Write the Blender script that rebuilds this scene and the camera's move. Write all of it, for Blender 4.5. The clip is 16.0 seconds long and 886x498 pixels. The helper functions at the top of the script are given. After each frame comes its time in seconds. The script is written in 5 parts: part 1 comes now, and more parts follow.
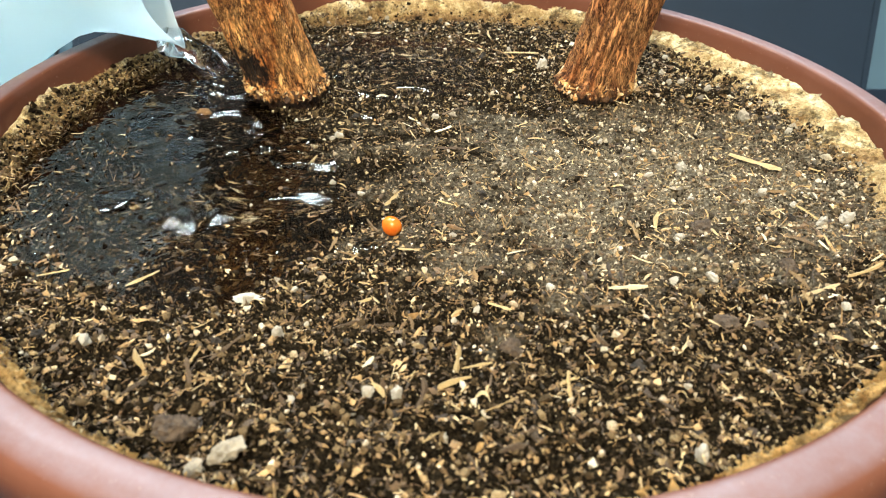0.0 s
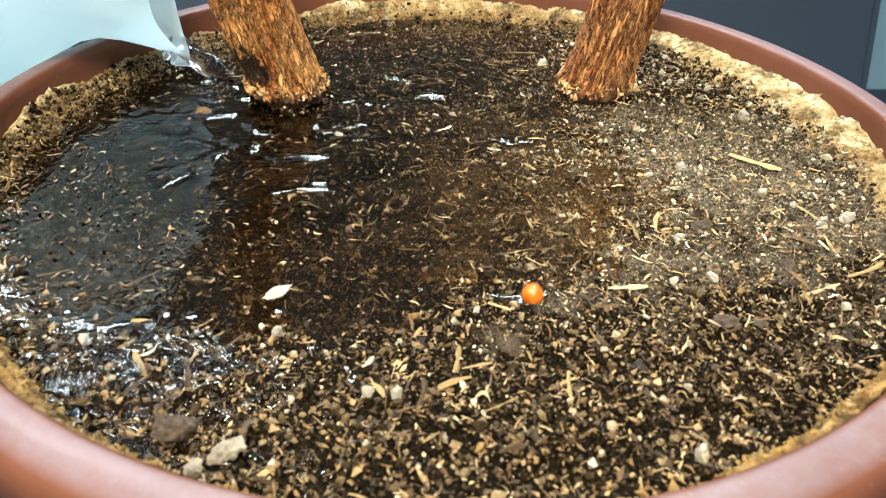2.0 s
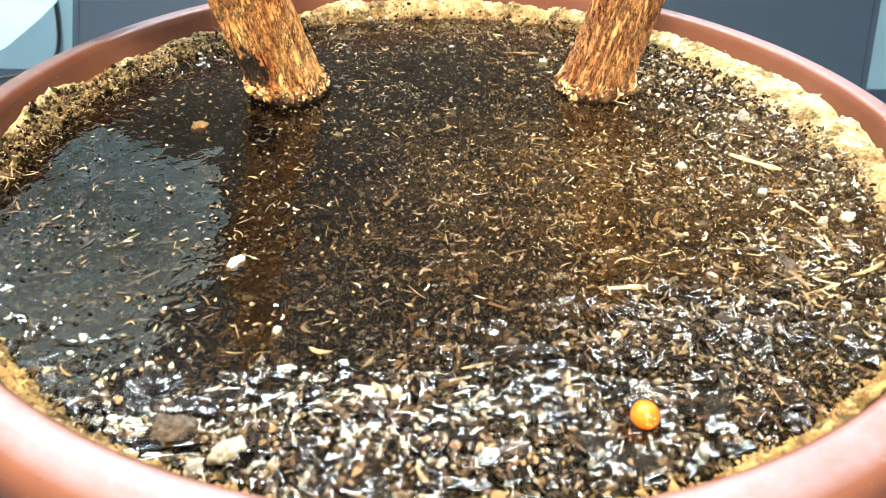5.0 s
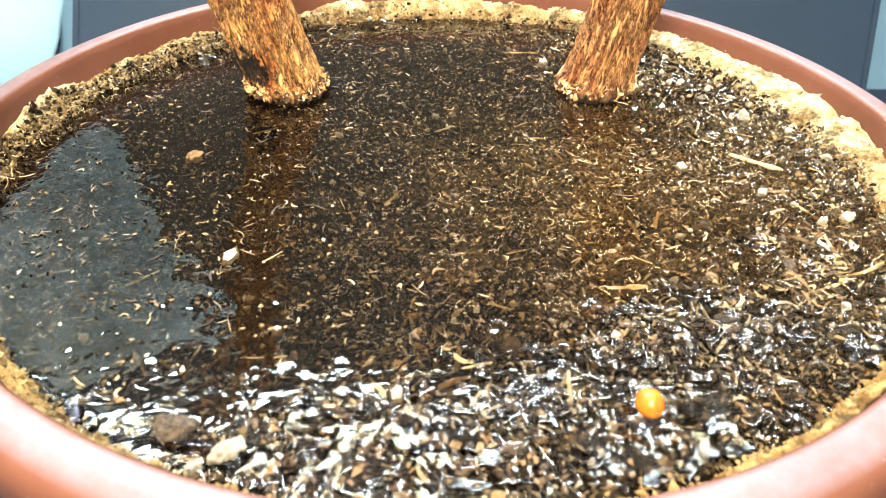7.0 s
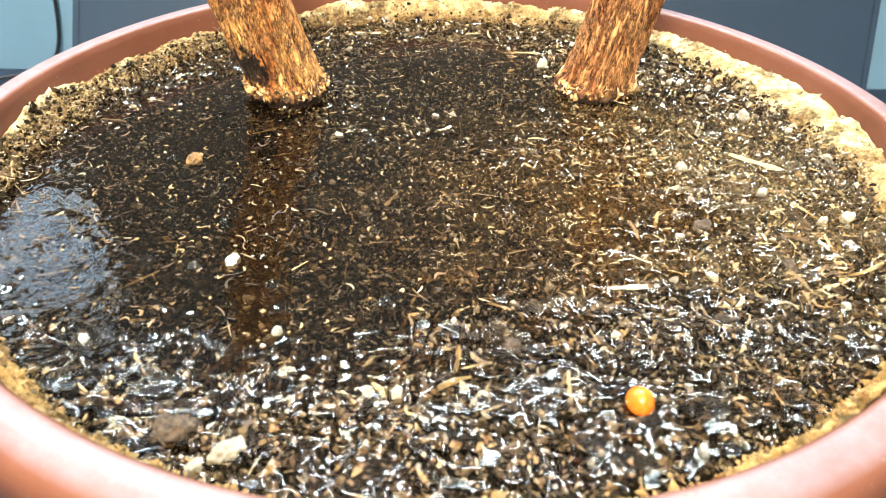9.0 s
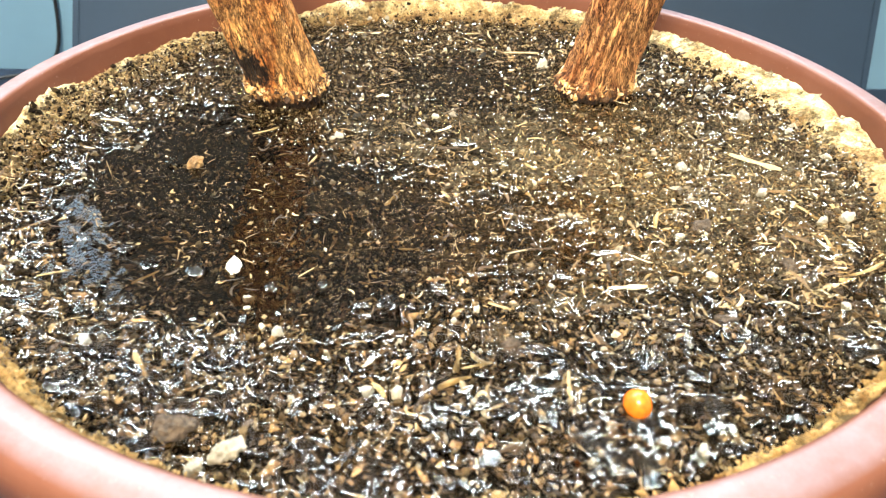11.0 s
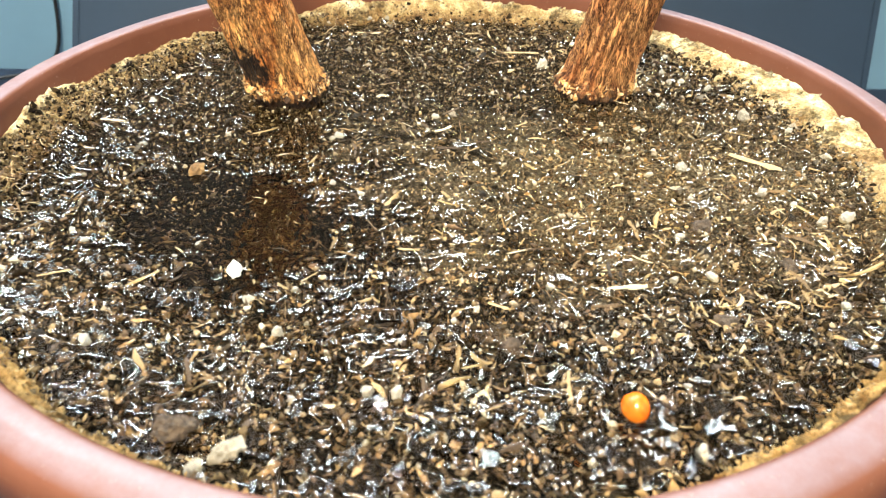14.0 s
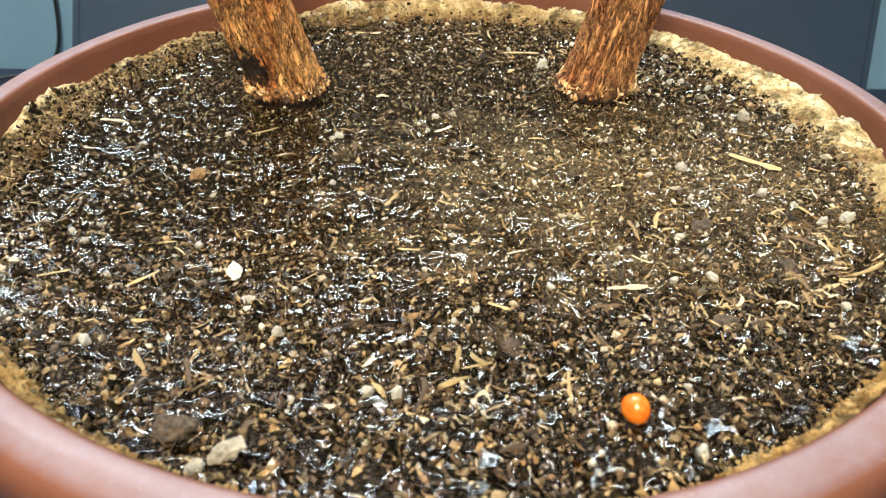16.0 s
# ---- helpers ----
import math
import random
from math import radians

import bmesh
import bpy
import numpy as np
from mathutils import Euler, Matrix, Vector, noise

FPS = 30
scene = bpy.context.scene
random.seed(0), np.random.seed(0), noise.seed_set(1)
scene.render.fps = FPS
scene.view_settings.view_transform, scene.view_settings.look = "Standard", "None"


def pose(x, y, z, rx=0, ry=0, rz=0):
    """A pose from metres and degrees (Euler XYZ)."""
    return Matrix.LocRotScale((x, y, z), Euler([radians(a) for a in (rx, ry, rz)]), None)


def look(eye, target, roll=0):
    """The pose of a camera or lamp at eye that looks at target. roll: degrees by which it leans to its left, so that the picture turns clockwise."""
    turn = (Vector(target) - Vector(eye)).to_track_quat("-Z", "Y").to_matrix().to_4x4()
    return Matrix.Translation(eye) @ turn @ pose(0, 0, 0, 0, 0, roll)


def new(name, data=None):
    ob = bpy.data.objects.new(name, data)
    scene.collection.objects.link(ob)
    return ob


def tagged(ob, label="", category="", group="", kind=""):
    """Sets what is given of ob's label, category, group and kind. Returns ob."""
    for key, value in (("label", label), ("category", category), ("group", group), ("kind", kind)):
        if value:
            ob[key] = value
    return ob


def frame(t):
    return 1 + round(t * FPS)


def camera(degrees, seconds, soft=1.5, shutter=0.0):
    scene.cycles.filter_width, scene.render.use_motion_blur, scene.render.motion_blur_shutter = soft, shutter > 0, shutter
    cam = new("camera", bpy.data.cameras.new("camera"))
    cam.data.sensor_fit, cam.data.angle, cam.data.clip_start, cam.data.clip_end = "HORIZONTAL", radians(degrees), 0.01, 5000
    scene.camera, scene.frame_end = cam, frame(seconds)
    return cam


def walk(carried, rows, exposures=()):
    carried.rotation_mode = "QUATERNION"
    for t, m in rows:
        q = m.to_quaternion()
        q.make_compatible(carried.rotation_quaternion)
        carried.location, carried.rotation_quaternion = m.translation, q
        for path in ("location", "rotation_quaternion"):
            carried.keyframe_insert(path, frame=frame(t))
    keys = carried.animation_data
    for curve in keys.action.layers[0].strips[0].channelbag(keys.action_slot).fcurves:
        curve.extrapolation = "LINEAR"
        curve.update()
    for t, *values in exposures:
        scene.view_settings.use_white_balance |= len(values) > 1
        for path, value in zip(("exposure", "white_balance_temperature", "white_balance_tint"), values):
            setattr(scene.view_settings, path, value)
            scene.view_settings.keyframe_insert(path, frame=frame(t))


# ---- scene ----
# The lip of the pot lies at Z0 above the floor, the mean soil level SOIL below the lip.
Z0, SOIL = 0.340, -0.020
cam = camera(68.0, 16.0, soft=1.1, shutter=0.9)
cam.data.dof.use_dof, cam.data.dof.focus_distance, cam.data.dof.aperture_fstop = True, 0.30, 19.0
CAM = pose(0.0007, -0.2641, Z0 + 0.1225, 52.94, 0, 0) @ pose(0, 0, 0, 0, 0, 1.356)
walk(cam, [(0.0, CAM), (16.0, CAM)], exposures=[(0.0, -0.36), (2.0, -0.32), (3.0, -0.08), (4.0, 0.33), (7.0, 0.52), (9.0, 0.46), (12.5, 0.30), (13.5, 0.20), (15.0, -0.20), (16.0, -0.40)])

# ---- light ----
world = bpy.data.worlds.new("sky")
scene.world = world
world.use_nodes = True
wt = world.node_tree
sky = wt.nodes.new("ShaderNodeTexSky")
sky.sky_type, sky.sun_disc, sky.sun_elevation, sky.sun_rotation = "NISHITA", False, radians(35), radians(180)
wt.nodes["Background"].inputs["Strength"].default_value = 0.12
wt.links.new(sky.outputs["Color"], wt.nodes["Background"].inputs["Color"])


def area(name, eye, target, sx, sy, watts, colour):
    d = bpy.data.lights.new(name, "AREA")
    d.shape, d.size, d.size_y, d.energy, d.color = "RECTANGLE", sx, sy, watts, colour
    ob = new(name, d)
    ob.matrix_world = look(eye, target)
    return ob


# daylight in the window opening behind the pot, and an added warm key light on the near side
area("window_daylight", (-0.30, 0.82, 1.76), (-0.26, 0.0, 1.12), 2.26, 0.30, 140, (0.74, 0.89, 1.0))
area("side_window_daylight", (-1.14, 0.83, 1.04), (-0.3, -0.4, 0.60), 0.70, 0.40, 3.0, (0.70, 0.87, 1.0))
area("key_light", (-0.14, -0.92, 1.58), (0.02, 0.0, 0.32), 0.38, 0.38, 84, (1.0, 0.92, 0.725))
# added fill aimed at the ceiling, to brighten reflections in the wet soil
area("ceiling_fill_light", (-0.14, -0.92, 1.70), (0.1, 0.25, 2.6), 0.16, 0.16, 42, (1.0, 0.91, 0.78))


# ---- materials ----
def mat(name, rough=0.6, metal=0.0, gloss=0.5):
    m = bpy.data.materials.new(name)
    m.use_nodes = True
    b = m.node_tree.nodes["Principled BSDF"]
    b.inputs["Roughness"].default_value, b.inputs["Metallic"].default_value = rough, metal
    b.inputs["Specular IOR Level"].default_value = gloss
    return m, m.node_tree, b


def link(nt, a, b):
    nt.links.new(a, b)


def coords(nt, scale=(1, 1, 1), rot=(0, 0, 0)):
    c, m = nt.nodes.new("ShaderNodeTexCoord"), nt.nodes.new("ShaderNodeMapping")
    m.inputs["Scale"].default_value, m.inputs["Rotation"].default_value = scale, rot
    link(nt, c.outputs["Object"], m.inputs["Vector"])
    return m.outputs["Vector"]


def noise_tex(nt, vec, scale, detail=4.0, rough=0.6, distortion=0.0):
    n = nt.nodes.new("ShaderNodeTexNoise")
    n.inputs["Scale"].default_value, n.inputs["Detail"].default_value = scale, detail
    n.inputs["Roughness"].default_value, n.inputs["Distortion"].default_value = rough, distortion
    link(nt, vec, n.inputs["Vector"])
    return n.outputs["Fac"]


def noise_colour(nt, vec, scale):
    n = nt.nodes.new("ShaderNodeTexNoise")
    n.inputs["Scale"].default_value, n.inputs["Detail"].default_value, n.inputs["Roughness"].default_value = scale, 6.0, 0.7
    link(nt, vec, n.inputs["Vector"])
    return n.outputs["Color"]


def ramp(nt, fac, stops, constant=False):
    r = nt.nodes.new("ShaderNodeValToRGB")
    el = r.color_ramp.elements
    while len(el) < len(stops):
        el.new(0.5)
    for e, (p, c) in zip(el, stops):
        e.position, e.color = p, (*c, 1.0)
    if constant:
        r.color_ramp.interpolation = "CONSTANT"
    link(nt, fac, r.inputs["Fac"])
    return r.outputs["Color"]


def mix(nt, fac, a, b, blend="MIX"):
    m = nt.nodes.new("ShaderNodeMix")
    m.data_type, m.blend_type = "RGBA", blend
    for sock, v in ((m.inputs["Factor"], fac), (m.inputs["A"], a), (m.inputs["B"], b)):
        if isinstance(v, (int, float)):
            sock.default_value = v
        elif isinstance(v, tuple):
            sock.default_value = (*v, 1.0)
        else:
            link(nt, v, sock)
    return m.outputs["Result"]


def bump(nt, shader, height, strength, distance):
    b = nt.nodes.new("ShaderNodeBump")
    b.inputs["Strength"].default_value, b.inputs["Distance"].default_value = strength, distance
    link(nt, height, b.inputs["Height"])
    link(nt, b.outputs["Normal"], shader.inputs["Normal"])


def island(nt):
    return nt.nodes.new("ShaderNodeNewGeometry").outputs["Random Per Island"]


def object_random(nt):
    return nt.nodes.new("ShaderNodeObjectInfo").outputs["Random"]


def plain(name, colour, rough=0.6, vary=0.15, scale=8.0, relief=0.0, metal=0.0):
    m, nt, b = mat(name, rough, metal)
    v = coords(nt)
    n = noise_tex(nt, v, scale, 5.0)
    lo = tuple(c * (1 - vary) for c in colour)
    hi = tuple(min(1.0, c * (1 + vary)) for c in colour)
    link(nt, ramp(nt, n, [(0.3, lo), (0.7, hi)]), b.inputs["Base Color"])
    if relief:
        bump(nt, b, noise_tex(nt, v, scale * 12, 4.0), 0.6, relief)
    return m


def dried_patch(nt, v):
    """Ragged pale patches where the top of the soil has dried out."""
    ball, mp, tc = nt.nodes.new("ShaderNodeTexGradient"), nt.nodes.new("ShaderNodeMapping"), nt.nodes.new("ShaderNodeTexCoord")
    ball.gradient_type = "SPHERICAL"
    mp.inputs["Location"].default_value, mp.inputs["Scale"].default_value = (-0.50, 0.21, -0.96), (5.6, 8.2, 3.0)
    link(nt, tc.outputs["Object"], mp.inputs["Vector"])
    link(nt, mp.outputs["Vector"], ball.inputs["Vector"])
    rag = mix(nt, 0.5, ball.outputs["Color"], ramp(nt, noise_tex(nt, v, 45, 6.0, 0.72), [(0.3, (0, 0, 0)), (0.7, (1, 1, 1))]))
    return ramp(nt, rag, [(0.38, (0, 0, 0)), (0.64, (0.50, 0.50, 0.50))])


def soil_material():
    m, nt, b = mat("moist_soil", 1.0, gloss=0.0)
    v = coords(nt)
    grain = noise_tex(nt, v, 900, 6.0, 0.7)
    fine = ramp(nt, grain, [(0.35, (0.003, 0.002, 0.0014)), (0.5, (0.010, 0.007, 0.0042)), (0.66, (0.040, 0.029, 0.017))])
    dusty = ramp(nt, grain, [(0.3, (0.06, 0.048, 0.032)), (0.5, (0.24, 0.195, 0.132)), (0.66, (0.54, 0.46, 0.33))])
    link(nt, mix(nt, dried_patch(nt, v), fine, dusty), b.inputs["Base Color"])
    bump(nt, b, noise_tex(nt, v, 700, 6.0, 0.75), 1.0, 0.002)
    return m


def crumb_material():
    m, nt, b = mat("soil_crumb", 0.95, gloss=0.04)
    v, r = coords(nt), island(nt)
    col = ramp(nt, r, [(0.0, (0.006, 0.004, 0.0023)), (0.28, (0.018, 0.012, 0.0065)), (0.55, (0.062, 0.042, 0.022)), (0.80, (0.16, 0.11, 0.056)), (0.94, (0.31, 0.225, 0.12)), (1.0, (0.62, 0.53, 0.40))])
    pale = ramp(nt, r, [(0.0, (0.03, 0.024, 0.017)), (0.4, (0.15, 0.12, 0.08)), (0.7, (0.42, 0.345, 0.23)), (1.0, (0.84, 0.78, 0.64))])
    col = mix(nt, dried_patch(nt, v), col, pale)
    n = ramp(nt, noise_tex(nt, v, 1500, 3.0), [(0.3, (0.55, 0.55, 0.55)), (0.7, (1.3, 1.25, 1.2))])
    link(nt, mix(nt, 1.0, col, n, "MULTIPLY"), b.inputs["Base Color"])
    bump(nt, b, noise_tex(nt, v, 1800, 3.0), 0.8, 0.0005)
    return m


FIBRE = [(0.0, (0.04, 0.024, 0.01)), (0.25, (0.12, 0.068, 0.026)), (0.50, (0.29, 0.18, 0.072)), (0.74, (0.47, 0.33, 0.14)), (0.91, (0.64, 0.48, 0.25)), (1.0, (0.82, 0.73, 0.54))]


def fibre_material(name, source, rough=0.62, tones=FIBRE):
    m, nt, b = mat(name, rough)
    col = ramp(nt, source(nt), tones)
    n = ramp(nt, noise_tex(nt, coords(nt), 1100, 4.0), [(0.3, (0.5, 0.46, 0.42)), (0.7, (1.25, 1.22, 1.15))])
    link(nt, mix(nt, 1.0, col, n, "MULTIPLY"), b.inputs["Base Color"])
    bump(nt, b, noise_tex(nt, coords(nt, (1, 4, 4)), 900, 3.0), 0.7, 0.0004)
    return m


def bark_material(name, a, b_, c, stain=None):
    m, nt, b = mat(name, 0.8, gloss=0.25)
    v = coords(nt, (1, 1, 0.24))
    warp = mix(nt, 0.010, v, noise_colour(nt, v, 160), "LINEAR_LIGHT")
    col = ramp(nt, noise_tex(nt, v, 95, 5.0, 0.65, 0.4), [(0.28, a), (0.38, b_), (0.58, c)])
    pale = ramp(nt, noise_tex(nt, coords(nt), 60, 6.0, 0.7), [(0.48, (0, 0, 0)), (0.66, (0.75, 0.75, 0.75))])
    col = mix(nt, pale, col, (0.72, 0.42, 0.17))
    dark = ramp(nt, noise_tex(nt, coords(nt), 42, 6.0, 0.7), [(0.60, (0, 0, 0)), (0.70, (0.75, 0.75, 0.75))])
    col = mix(nt, dark, col, (0.05, 0.03, 0.018))
    # ragged darker band towards the foot
    up, sum_ = nt.nodes.new("ShaderNodeSeparateXYZ"), nt.nodes.new("ShaderNodeMath")
    link(nt, coords(nt), up.inputs["Vector"])
    sum_.operation = "MULTIPLY_ADD"
    sum_.inputs[1].default_value = 0.016
    link(nt, noise_tex(nt, coords(nt), 130, 5.0, 0.7), sum_.inputs[0])
    link(nt, up.outputs["Z"], sum_.inputs[2])
    col = mix(nt, ramp(nt, sum_.outputs["Value"], [(0.012, (0.93, 0.93, 0.93)), (0.0165, (0, 0, 0))]), col, (0.018, 0.012, 0.007))
    if stain:
        ball, mp, tc = nt.nodes.new("ShaderNodeTexGradient"), nt.nodes.new("ShaderNodeMapping"), nt.nodes.new("ShaderNodeTexCoord")
        ball.gradient_type = "SPHERICAL"
        mp.inputs["Location"].default_value, mp.inputs["Scale"].default_value = tuple(-52.0 * q for q in stain), (52.0, 52.0, 62.0)
        link(nt, tc.outputs["Object"], mp.inputs["Vector"])
        link(nt, mp.outputs["Vector"], ball.inputs["Vector"])
        rag = mix(nt, 0.45, ball.outputs["Color"], ramp(nt, noise_tex(nt, coords(nt), 170, 6.0, 0.7), [(0.3, (0, 0, 0)), (0.7, (1, 1, 1))]))
        col = mix(nt, ramp(nt, rag, [(0.36, (0, 0, 0)), (0.50, (0.96, 0.96, 0.96))]), col, (0.014, 0.010, 0.008))
    plates = nt.nodes.new("ShaderNodeTexVoronoi")
    plates.feature = "DISTANCE_TO_EDGE"
    plates.inputs["Scale"].default_value = 240
    link(nt, warp, plates.inputs["Vector"])
    gap = ramp(nt, plates.outputs["Distance"], [(0.0, (0.07, 0.04, 0.03)), (0.06, (0.40, 0.34, 0.31)), (0.15, (1.12, 1.12, 1.12))])
    broken = ramp(nt, noise_tex(nt, coords(nt), 110, 5.0, 0.7), [(0.34, (0.3, 0.3, 0.3)), (0.54, (1.0, 1.0, 1.0))])
    col = mix(nt, broken, col, mix(nt, 1.0, col, gap, "MULTIPLY"))
    # long fissures that run up the stem
    split = noise_tex(nt, coords(nt, (1, 1, 0.26)), 130, 6.0, 0.7, 1.2)
    cleft = ramp(nt, split, [(0.46, (1, 1, 1)), (0.492, (0.14, 0.08, 0.05)), (0.508, (0.14, 0.08, 0.05)), (0.54, (1, 1, 1))])
    col = mix(nt, 0.65, col, cleft, "MULTIPLY")
    grit = ramp(nt, noise_tex(nt, coords(nt), 900, 5.0, 0.75), [(0.3, (0.55, 0.5, 0.45)), (0.7, (1.2, 1.2, 1.2))])
    link(nt, mix(nt, 0.8, col, grit, "MULTIPLY"), b.inputs["Base Color"])
    height = mix(nt, 0.45, mix(nt, 0.5, ramp(nt, plates.outputs["Distance"], [(0.0, (0, 0, 0)), (0.25, (1, 1, 1))]), cleft), noise_colour(nt, coords(nt, (1, 1, 0.5)), 520))
    bump(nt, b, height, 1.0, 0.0030)
    return m


def crust_material():
    """Lime scale: cream at its edge, stained sandy brown towards the soil, rusty on the near side."""
    m, nt, b = mat("lime_crust", 0.92, gloss=0.2)
    v = coords(nt)
    sep, h = nt.nodes.new("ShaderNodeSeparateXYZ"), nt.nodes.new("ShaderNodeMath")
    link(nt, v, sep.inputs["Vector"])
    h.operation = "MULTIPLY_ADD"
    h.inputs[1].default_value, h.inputs[2].default_value = 62.0, -62.0 * (Z0 - 0.0188)
    link(nt, sep.outputs["Z"], h.inputs[0])
    rag = mix(nt, 0.55, h.outputs["Value"], ramp(nt, noise_tex(nt, v, 85, 7.0, 0.75), [(0.32, (0, 0, 0)), (0.68, (1, 1, 1))]))
    col = ramp(nt, rag, [(0.10, (0.12, 0.065, 0.026)), (0.30, (0.38, 0.23, 0.095)), (0.46, (0.60, 0.42, 0.19)), (0.58, (0.84, 0.68, 0.38)), (0.78, (0.90, 0.82, 0.60))])
    rust, sub_ = ramp(nt, noise_tex(nt, v, 120, 6.0, 0.7), [(0.3, (0.36, 0.17, 0.045)), (0.55, (0.74, 0.44, 0.15)), (0.75, (0.86, 0.66, 0.36))]), nt.nodes.new("ShaderNodeMath")
    sub_.operation, sub_.use_clamp = "MULTIPLY_ADD", True
    sub_.inputs[1].default_value, sub_.inputs[2].default_value = -14.0, -0.5
    link(nt, sep.outputs["Y"], sub_.inputs[0])
    col = mix(nt, sub_.outputs["Value"], col, rust)
    grain = ramp(nt, noise_tex(nt, v, 620, 6.0, 0.8), [(0.32, (0.45, 0.38, 0.30)), (0.5, (1, 1, 1)), (0.7, (1.12, 1.1, 1.08))])
    col = mix(nt, 0.8, col, grain, "MULTIPLY")
    crack = nt.nodes.new("ShaderNodeTexVoronoi")
    crack.feature = "DISTANCE_TO_EDGE"
    crack.inputs["Scale"].default_value = 190
    link(nt, mix(nt, 0.02, v, noise_colour(nt, v, 130), "LINEAR_LIGHT"), crack.inputs["Vector"])
    col = mix(nt, ramp(nt, noise_tex(nt, v, 40, 4.0), [(0.4, (0, 0, 0)), (0.6, (0.8, 0.8, 0.8))]), col, mix(nt, 1.0, col, ramp(nt, crack.outputs["Distance"], [(0.0, (0.2, 0.12, 0.06)), (0.05, (1, 1, 1))]), "MULTIPLY"))
    moss = ramp(nt, noise_tex(nt, v, 46, 7.0, 0.78), [(0.52, (0, 0, 0)), (0.60, (0.85, 0.85, 0.85))])
    link(nt, mix(nt, moss, col, (0.075, 0.052, 0.022)), b.inputs["Base Color"])
    bump(nt, b, noise_tex(nt, v, 640, 7.0, 0.8), 1.0, 0.0022)
    return m


def pot_material(name, lo, hi, dust_sheen):
    m, nt, b = mat(name, 0.45, gloss=0.22)
    b.inputs["Coat Weight"].default_value, b.inputs["Coat Roughness"].default_value = 0.06, 0.15
    v = coords(nt)
    col = ramp(nt, noise_tex(nt, v, 16, 6.0, 0.65), [(0.3, lo), (0.7, hi)])
    # upward faces greyed: dust, and the window's bluish sheen put into the colour
    if dust_sheen > 0.02:
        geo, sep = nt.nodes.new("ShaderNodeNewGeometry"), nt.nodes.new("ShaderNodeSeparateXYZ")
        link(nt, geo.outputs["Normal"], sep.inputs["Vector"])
        top_sheen = mix(nt, 1.0, ramp(nt, sep.outputs["Z"], [(0.80, (0, 0, 0)), (0.98, (1, 1, 1))]), ramp(nt, noise_tex(nt, v, 130, 7.0, 0.75), [(0.30, (0.16, 0.16, 0.16)), (0.72, (0.36, 0.36, 0.36))]), "MULTIPLY")
        col = mix(nt, top_sheen, col, (0.25, 0.255, 0.31))
    specks = ramp(nt, noise_tex(nt, v, 420, 5.0, 0.8), [(0.66 - dust_sheen, (0, 0, 0)), (0.74, (0.5, 0.5, 0.5))])
    link(nt, mix(nt, specks, col, (0.48, 0.38, 0.30)), b.inputs["Base Color"])
    scratch = noise_tex(nt, coords(nt, (1, 1, 6)), 300, 4.0, 0.7)
    link(nt, ramp(nt, mix(nt, 0.4, noise_tex(nt, v, 45, 5.0), scratch), [(0.3, (0.40, 0.40, 0.40)), (0.7, (0.58, 0.58, 0.58))]), b.inputs["Roughness"])
    bump(nt, b, scratch, 0.3, 0.0003)
    return m


def water_material(name, tint, scale, strength, distance, rough=0.015, graded=False, ior=1.38):
    """Tinted clear sheet whose gloss follows Fresnel."""
    m = bpy.data.materials.new(name)
    m.use_nodes = True
    nt = m.node_tree
    nt.nodes.remove(nt.nodes["Principled BSDF"])
    tr, gl, mx, fr = (nt.nodes.new("ShaderNode" + k) for k in ("BsdfTransparent", "BsdfGlossy", "MixShader", "Fresnel"))
    v = coords(nt)
    lo, hi = tint
    if graded:
        # tint runs from darker on the left to paler on the right
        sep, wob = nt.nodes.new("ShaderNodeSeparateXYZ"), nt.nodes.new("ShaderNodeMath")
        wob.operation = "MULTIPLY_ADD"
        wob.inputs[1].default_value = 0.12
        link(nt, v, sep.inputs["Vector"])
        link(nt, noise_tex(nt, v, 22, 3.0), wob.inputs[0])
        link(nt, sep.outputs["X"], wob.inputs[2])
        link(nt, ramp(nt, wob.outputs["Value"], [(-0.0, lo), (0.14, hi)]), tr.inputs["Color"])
    else:
        link(nt, ramp(nt, noise_tex(nt, v, 22, 3.0), [(0.35, lo), (0.65, hi)]), tr.inputs["Color"])
    gl.inputs["Roughness"].default_value = rough
    body = tr.outputs["BSDF"]
    if graded:
        # a trace of matte brown mixed into the sheet
        matte, cloud = nt.nodes.new("ShaderNodeBsdfDiffuse"), nt.nodes.new("ShaderNodeMixShader")
        matte.inputs["Color"].default_value, cloud.inputs["Fac"].default_value = (0.26, 0.215, 0.16, 1), 0.006
        link(nt, body, cloud.inputs[1])
        link(nt, matte.outputs["BSDF"], cloud.inputs[2])
        body = cloud.outputs["Shader"]
    fr.inputs["IOR"].default_value = ior
    b = nt.nodes.new("ShaderNodeBump")
    b.inputs["Strength"].default_value, b.inputs["Distance"].default_value = strength, distance
    link(nt, noise_tex(nt, v, scale, 2.0, 0.5, 0.4), b.inputs["Height"])
    link(nt, b.outputs["Normal"], gl.inputs["Normal"])
    link(nt, b.outputs["Normal"], fr.inputs["Normal"])
    link(nt, fr.outputs["Fac"], mx.inputs["Fac"])
    link(nt, body, mx.inputs[1])
    link(nt, gl.outputs["BSDF"], mx.inputs[2])
    link(nt, mx.outputs["Shader"], nt.nodes["Material Output"].inputs["Surface"])
    return m


def clear_water():
    m, nt, b = mat("clear_water", 0.02)
    b.inputs["Base Color"].default_value = (0.92, 0.96, 1.0, 1)
    b.inputs["Transmission Weight"].default_value, b.inputs["IOR"].default_value = 1.0, 1.33
    return m


